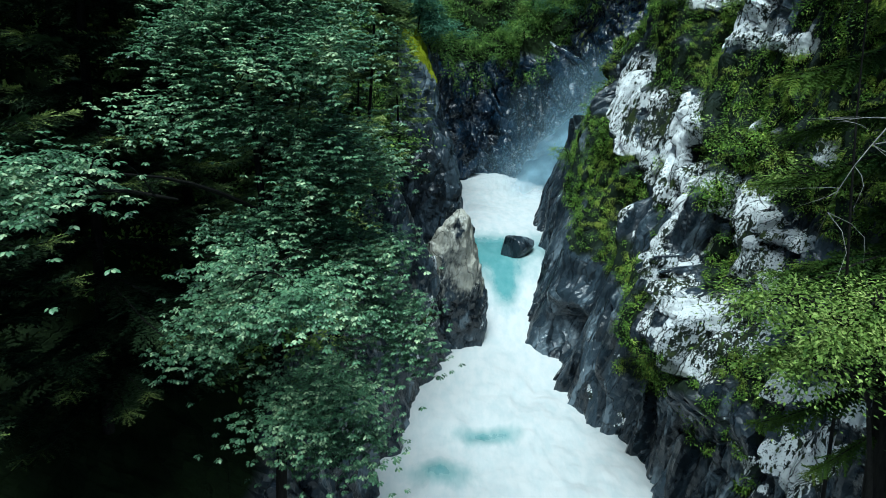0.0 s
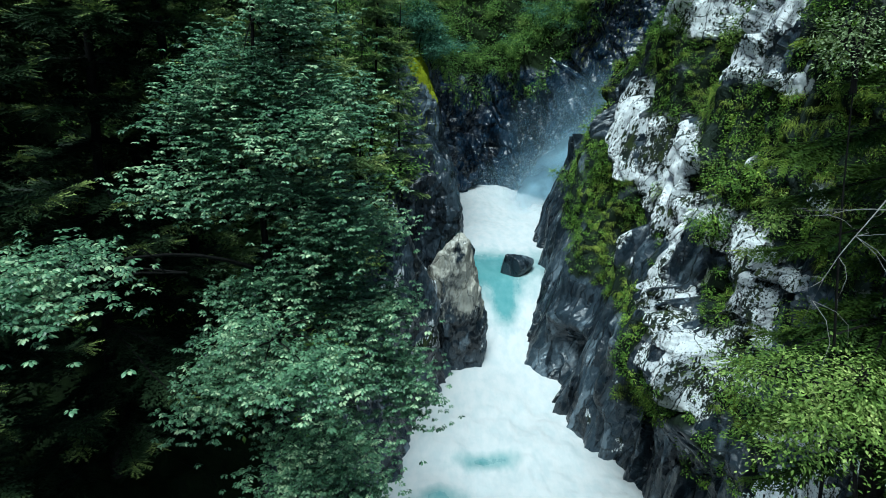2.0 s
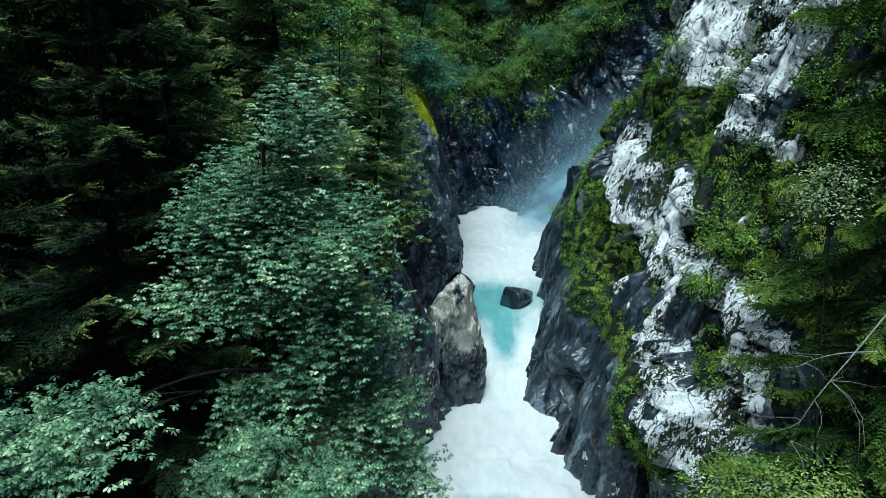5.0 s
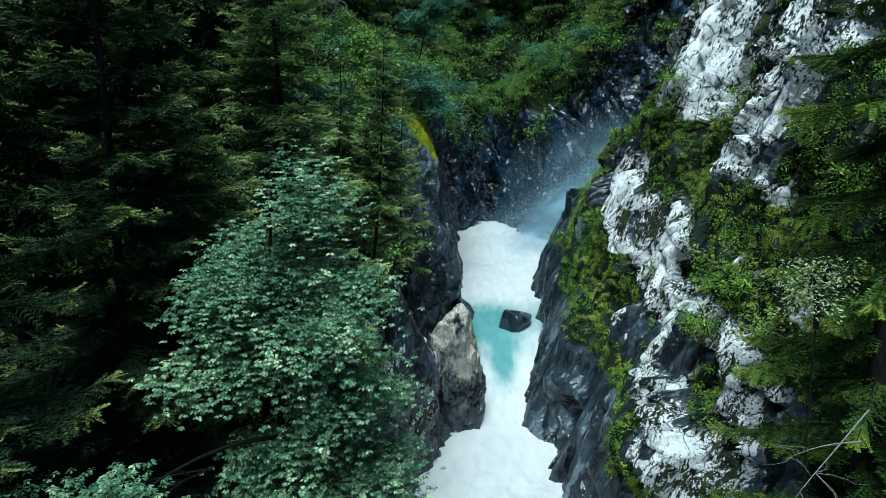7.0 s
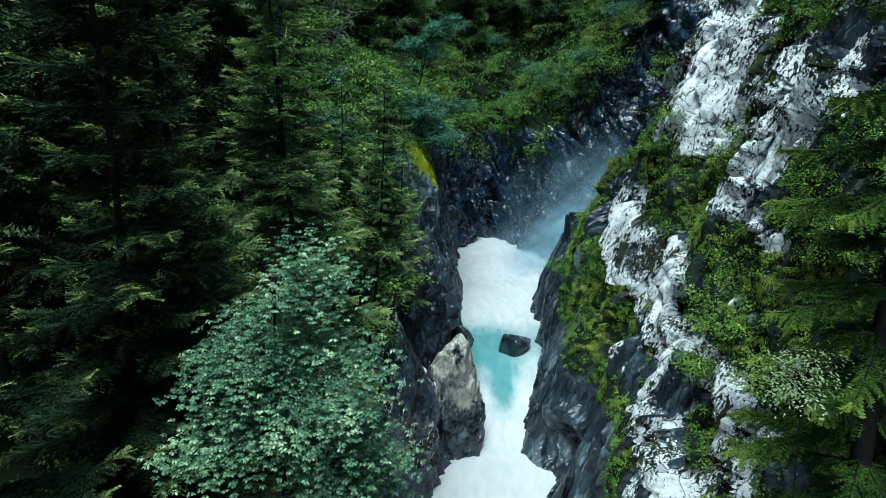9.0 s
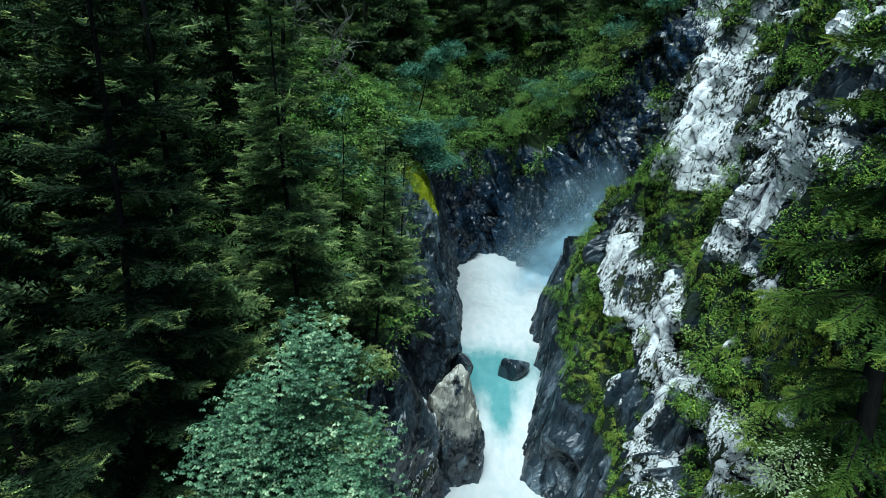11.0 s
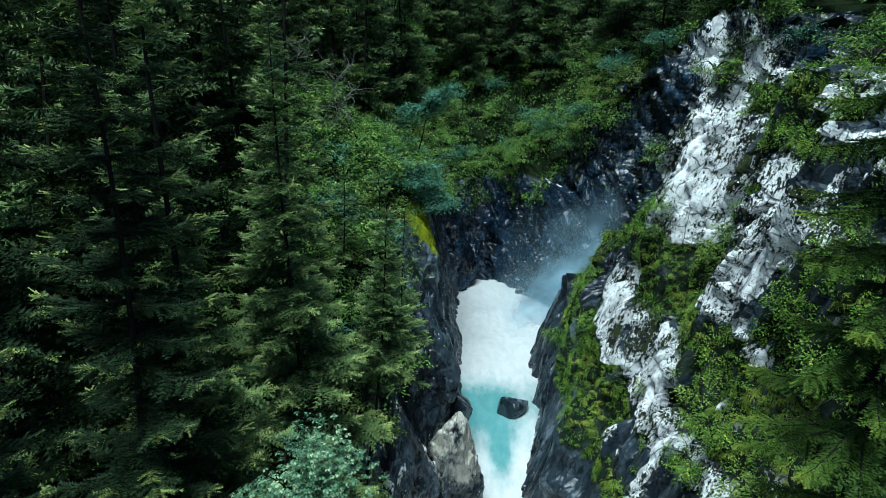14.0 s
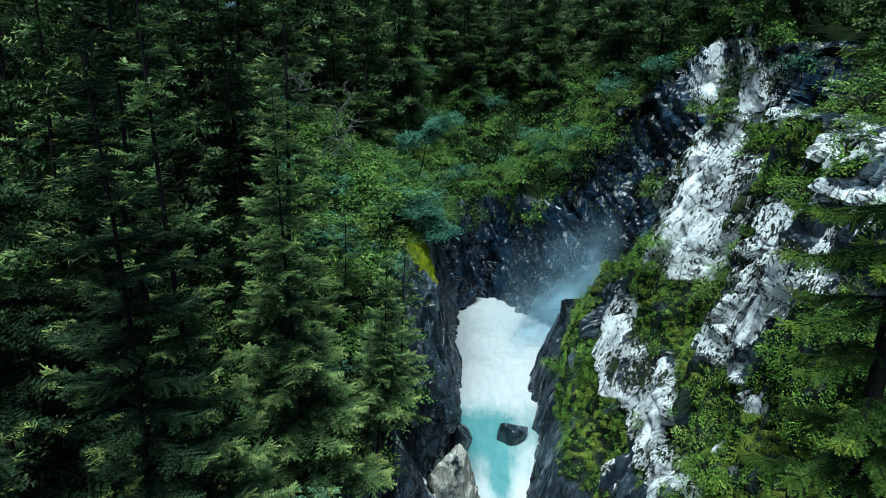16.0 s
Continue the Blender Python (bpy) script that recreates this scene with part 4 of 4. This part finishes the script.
BEECH_LOBES = [(5.8, 10.3, 6.35, 0.9, 0.8, 0.22), (6.7, 9.6, 6.1, 1.0, 0.9, 0.28), (7.6, 9.4, 5.7, 1.0, 1.0, 0.30), (6.4, 9.7, 5.3, 0.8, 0.7, 0.22), (7.4, 9.6, 6.5, 0.8, 0.8, 0.22)]
broadleaf("beech_shrub", "young beech with light green leaves leaning over the ravine", (8.9, 10.6, -1.0), (7.2, 9.6, 6.6), BEECH_LOBES, BEECH, OVAL_V, OVAL_F, 0.088, 95, 22, trunk_r=0.09, spray=10, split=7)
ROWAN_LOBES = [(6.3, 10.3, 12.2, 0.45, 0.4, 0.14), (6.9, 10.4, 12.35, 0.5, 0.4, 0.16), (6.6, 10.3, 11.8, 0.35, 0.3, 0.12)]
broadleaf("rowan_sapling", "slender sapling with pale whitish leaves beside the fir", (8.3, 11.2, -1.0), (6.7, 10.4, 12.4), ROWAN_LOBES, ROWAN, OVAL_V, OVAL_F, 0.072, 95, 29, trunk_r=0.05, spray=8, spread=0.16, split=5, shoots=3)

spray()

# conifers close by
for x, y, z, h, rad, seed, lab in [
        (-8.9, 14.4, 1.0, 25, 4.2, 31, "tall dark spruce with layered boughs on the shaded bank"),
        (-9.4, 10.4, 0.5, 22, 3.8, 32, "old spruce with drooping boughs at the forest edge")]:
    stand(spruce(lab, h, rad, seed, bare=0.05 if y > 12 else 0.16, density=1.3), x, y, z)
for x, y, z, h, rad, seed, lab in [
        (-10.2, 20.5, 6.0, 26, 3.4, 34, "tall spruce deep in the dark forest"),
        (-2.3, 33.4, 5.0, 11.0, 2.0, 35, "small spruce rooted above the wet rock"),
        (-4.1, 29.9, 5.6, 9.5, 1.5, 36, "slim spruce with a bare lower trunk"),
        (-7.9, 27.5, 7.0, 26, 3.0, 37, "spruce crowded among others on the slope"),
        (-7.4, 17.6, 4.0, 24, 3.0, 39, "spruce with yellow-green tips before the dark wood"),
        (-12.5, 16.0, 7.0, 27, 3.5, 40, "tall spruce at the shaded edge of the wood"),
        (-6.3, 36.0, 9.0, 9, 2.0, 43, "spruce on the steep wooded bank"),
        (-4.6, 41.5, 11.0, 7, 1.8, 44, "spruce overhanging the mossy wall"),
        (-10.5, 32.0, 11.0, 22, 3.0, 45, "tall spruce higher on the slope"),
        (-13.5, 25.0, 11.0, 24, 3.2, 46, "dark spruce behind the forest edge")]:
    # trees in brighter light get the lit needle tone, the others the dim one
    stand(spruce(lab, h, rad, seed, mid=True, bare=0.06, needle=SPRUCE_LIT if "bright" in lab or "yellow" in lab or "low bushy" in lab or "small" in lab or "steep" in lab or "overhanging" in lab or "crowded" in lab else SPRUCE), x, y, z)
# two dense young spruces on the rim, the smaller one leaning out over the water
stand(spruce("young dense spruce with yellow-green tips on the gorge rim", 20.5, 3.5, 33, mid=True, bare=0.04, density=1.7, needle=SPRUCE_LIT), -5.5, 22.8, 4.0)
stand(spruce("small bushy spruce leaning out from the rim", 14.0, 2.5, 38, mid=True, bare=0.46, density=1.7, needle=SPRUCE_LIT), -3.7, 25.0, 3.6).matrix_basis = pose(-3.7, 25.0, 3.6, 0, 6, 0)
for x, y, z, h, rad, seed, lab in [
        (9.3, 10.7, -3.0, 46, 3.2, 41, "green fir with hanging boughs before the cliff"),
        (12.2, 15.2, 3.0, 19, 2.9, 42, "fir growing on the cliff foot")]:
    stand(spruce(lab, h, rad, seed, needle=SPRUCE_R, droop=0.6, hang=1.3, fine=0.55, name="fir_tree", mid=y > 12), x, y, z)

# the wood behind: a few trees, repeated, some of them unseen and added for shade
far_trees = [spruce("dark forest spruce, repeated in the wood above the gorge and unseen for shade", 17 + 3 * k, 2.9 + 0.3 * k, 50 + k, far=True, bare=0.08, density=1.3, needle=(SPRUCE_M, SPRUCE_LIT, SPRUCE_M)[k], group="forest trees") for k in range(3)]
spots = []
r = np.random.default_rng(5)


def wood(Q, N, weight, count, gap):
    made = 0
    tries, _ = scatter(Q, N, weight, count * 12, r)
    for p in tries:
        if made >= count:
            break
        if all((p[0] - q[0]) ** 2 + (p[1] - q[1]) ** 2 > gap ** 2 for q in spots):
            spots.append(p)
            made += 1


lx, ly = LQ[..., 0], LQ[..., 1]
bx, by, bz = BQ[..., 0], BQ[..., 1], BQ[..., 2]
wood(LQ, LN, ((lx < -13) & (lx > -30) & (ly > 18) & (ly < 66)) | ((lx < -10) & (ly > 44) & (lx > -30) & (ly < 62)), 34, 3.0)
wood(BQ, BN, (bz > 24) & (by > 80) & (by < 100) & (bx > -12) & (bx < 26), 22, 2.6)
wood(BQ, BN, (bz > 25.5) & (by < 82) & (bx > 13) & (bx < 50), 30, 2.6)
wood(BQ, BN, (bz > 20) & (by < 110) & (bx > -30) & (bx < 60), 14, 3.0)
wood(BQ, BN, (bz > 24) & (by > 84) & (by < 125) & (bx > -16) & (bx < 34), 26, 2.4)
wood(BQ, BN, (by > 78) & (by < 112) & (bx > -2) & (bx < 16) & (bz > 22), 18, 1.9)
wood(LQ, LN, (lx < -5) & (lx > -16) & (ly > 54) & (ly < 79), 18, 2.2)
# behind the camera: unseen trees, added to keep sky light off the near bank
wood(LQ, LN, (lx < -8) & (lx > -30) & (ly < 1) & (ly > -25), 12, 4.0)
wood(RQ, RN, (RQ[..., 2] > 20) & (RQ[..., 0] > 24) & (RQ[..., 0] < 45) & (RQ[..., 1] > 20) & (RQ[..., 1] < 38), 8, 3.6)
# four more trees out of view, added to shade the lower bank
spots += [np.array(q) for q in ((-9.5, 1.5, -3.0), (-13, 4.5, 0.5), (-7.5, -2.5, -3.0), (-12, 0.0, 0.5))]
for k, p in enumerate(spots):
    if k < 3:
        stand(far_trees[k], p[0], p[1], p[2] - 0.4, 40 * k)
    else:
        copy_thing(far_trees[k % 3], pose(p[0], p[1], p[2] - 0.4, 0, 0, float(r.uniform(0, 360))))

# shrubs and small broadleaved trees, a few kinds repeated
def shrub(label, mat, size, leaf, seed):
    r_ = np.random.default_rng(seed)
    lobes = [(r_.normal(0, 0.55) * size, r_.normal(0, 0.55) * size, size * (0.55 + 0.75 * r_.uniform()), *(size * np.array([0.62, 0.62, 0.5]) * r_.uniform(0.7, 1.2))) for _ in range(6)]
    return broadleaf("shrub", label, (0, 0, -0.3), (0.1, 0.05, size), lobes, mat, OVAL_V, OVAL_F, leaf, 40 / size ** 1.3, seed, trunk_r=0.05 * size, spray=8, spread=0.16 * size, category="shrub", split=4, shoots=1, group="shrubs of the gorge")


KINDS = [shrub("dense green shrub rooted on the steep slope", BUSH, 1.7, 0.22, 61), shrub("blue-green willow shrub on the gorge rim", BLUEBUSH, 1.6, 0.21, 62),
         shrub("yellow-green bush on a rock ledge", BEECH, 1.2, 0.17, 63), shrub("low green bush clinging to the rock", LEDGE, 0.9, 0.13, 64)]
used = [0, 0, 0, 0]


def plant(kind, p, turn, sink=0.25):
    m = pose(p[0], p[1], p[2] - sink, 0, 0, turn)
    if used[kind]:
        copy_thing(KINDS[kind], m)
    else:
        KINDS[kind].matrix_basis = m
    used[kind] += 1


r = np.random.default_rng(15)
rim_b = B_RIM(np.repeat(ss[:, None], BQ.shape[1], 1))
for Q, N, weight, count, odds in [
        (BQ, BN, (bz > rim_b - 1.5) & (by < 88) & (bx < 14) & (bx > -7), 74, (0.55, 0.25, 0.2, 0)),
        (BQ, BN, (bz > rim_b - 4) & (by < 72) & (bx < 19.5) & (bx >= 13), 20, (0.4, 0.2, 0.4, 0)),
        (LQ, LN, (LQ[..., 2] > L_RIM(ly) - 0.8) & (lx > -8) & (ly > 17) & (ly < 60) & ((lx < -2.6) | (ly < 42)), 50, (0.4, 0.2, 0.4, 0)),
        (LQ, LN, (LQ[..., 2] > L_RIM(ly) + 1) & (lx > -13) & (lx < -3) & (ly > 40) & (ly < 62), 46, (0.45, 0.35, 0.2, 0)),
        (LQ, LN, (LQ[..., 2] > L_RIM(ly) - 2.0) & (LQ[..., 2] < L_RIM(ly) + 3) & (ly > 49) & (ly < 60), 24, (0.2, 0.4, 0.4, 0)),
        (RQ, RN, (RQ[..., 2] > 20) & (RQ[..., 1] > 20) & (RQ[..., 1] < 38) & (RQ[..., 0] < 36) & (RQ[..., 0] > 22), 22, (0.5, 0.2, 0.3, 0)),
        (BQ, BN, (bz > 25) & (by < 66) & (bx < 45) & (bx > 20), 26, (0.5, 0.2, 0.3, 0)),
        (RQ, RN, (RQ[..., 2] > 4) & (RQ[..., 1] > 12) & (RQ[..., 1] < 47) & (RQ[..., 0] < 22), 46, (0, 0, 0.25, 0.75))]:
    places, _ = scatter(Q, N, weight, count, r)
    for p in places:
        plant(int(r.choice(4, p=odds)), p, float(r.uniform(0, 360)))


# two larger willows on the rim beside the mossy wall
for lobes, base, top, seed in [
        ([(-0.9, 52.2, 21.6, 1.6, 1.4, 0.9), (0.3, 51.8, 22.4, 1.3, 1.1, 0.7), (-2.2, 52.4, 20.8, 1.4, 1.2, 0.8)], (-3.0, 53.0, 15.5), (-0.9, 52.2, 22.0), 66),
        ([(-1.2, 46.8, 15.2, 1.4, 1.2, 0.9), (-0.2, 46.6, 14.2, 1.0, 1.0, 0.8), (-2.4, 46.0, 16.4, 1.5, 1.3, 1.0)], (-2.6, 47.2, 11.0), (-1.3, 46.8, 15.6), 67)]:
    broadleaf("willow_tree", "blue-green willow leaning over the gorge rim", base, top, lobes, BLUEBUSH, OVAL_V, OVAL_F, 0.2, 70, seed, trunk_r=0.08, spray=9, spread=0.25, split=6, shoots=3, group="willows on the rim")


# bare dead wood
def dead_wood(name, label, category, stems, seed, thick, mat=GREYBARK):
    """Bare grey wood: each stem is (start, end, number of side twigs)."""
    r_ = np.random.default_rng(seed)
    ob = thing(name, label, category)
    for a_, e_, n_ in stems:
        a_, e_ = np.array(a_, float), np.array(e_, float)
        q = np.linspace(0, 1, 9)[:, None]
        ln_s = np.linalg.norm(e_ - a_)
        line = a_ + (e_ - a_) * q + ln_s * 0.05 * np.c_[np.sin(q * 7), np.sin(q * 5 + 1), np.sin(q * 4)] * q
        stem = part_np("stem", *tube(line, thick * (1.05 - q[:, 0]), 7), mat, ob, smooth_shade=True)
        twigs = []
        for _ in range(n_):
            k = r_.integers(1, 8)
            d = unit(unit(e_ - a_) * 0.6 + unit(r_.normal(size=3)) * 0.9 + [0, 0, -0.1])
            w_ = np.linspace(0, 1, 6)[:, None]
            length = ln_s * r_.uniform(0.2, 0.55)
            twigs.append(tube(line[k] + d * length * w_ + length * 0.12 * np.c_[np.sin(w_ * 6), np.cos(w_ * 5) - 1, -w_ ** 2], thick * 0.32 * (1.08 - w_[:, 0]), 5))
        if twigs:
            tagged(part_np("twig_wood", *join(twigs), mat, stem), kind="stuff")
    return ob


dead_wood("dead_tree", "leaning dead tree with bare grey branches on the slope", "dead tree", [((-11.8, 46.5, 20.0), (-9.6, 45.6, 27.0), 26), ((-8.6, 46.0, 19.5), (-6.2, 45.0, 22.8), 30), ((-9.6, 46.0, 19.0), (-6.6, 45.2, 24.6), 34)], 5, 0.075)
dead_wood("dead_branch", "bleached bare branch hanging from the fir", "branch", [((7.2, 9.3, 10.2), (5.5, 8.9, 7.9), 9), ((7.4, 9.6, 9.4), (5.6, 9.0, 9.5), 5)], 6, 0.015)
dead_wood("dead_branch", "thin bare twig crossing before the cliff", "branch", [((9.0, 12.5, 15.6), (6.4, 11.6, 14.6), 8)], 8, 0.009)

# undergrowth on the ledges and rims
r = np.random.default_rng(9)
ry, rz = RQ[..., 1], RQ[..., 2]
_, cover, lush = (v.reshape(ry.shape) for v in right_cover(RQ))
w = cover * ((ry > 9) & (RQ[..., 0] < 26))
leafy_cover("ledge_shrub_cover", "green shrubs and herbs clinging to the cliff ledges", RQ, RN, w * (1 - 0.45 * lush), 6600, 40, 0.30, 0.10, LEDGE, r)
wg = w * np.clip(-0.1 + 1.6 * fbm(RQ.reshape(-1, 3) * 0.4 + 9, 2, 35).reshape(ry.shape) + 0.8 * lush, 0, 1)
grass_cover("ledge_grass", "yellow-green tufts of grass hanging from the ledges", RQ, RN, wg, 1000, 34, 0.42, GRASS, r)
w = ((LQ[..., 2] > L_RIM(ly) - 1.0) & (lx > -22) & (ly > 17) & (ly < 79) & ((lx < -1.8) | (ly < 42))) * 1.0
leafy_cover("bank_shrub_cover", "shrubs and saplings covering the wooded bank", LQ, LN, w, 3000, 24, 0.75, 0.2, BUSH, r)
w = ((bz > B_RIM(np.repeat(ss[:, None], BQ.shape[1], 1)) - 3 + 3.2 * ((bx > 19) & (bx < 29))) & (by < 90) & (bx < 30) & (bx > -8)) * np.clip(0.8 + 1.5 * fbm(BQ.reshape(-1, 3) * 0.3, 3, 37).reshape(bx.shape), 0.02, 1)
leafy_cover("slope_shrub_cover", "dense green shrubs on the slope above the rear wall", BQ, BN, w, 1900, 26, 0.8, 0.25, BUSH, r)
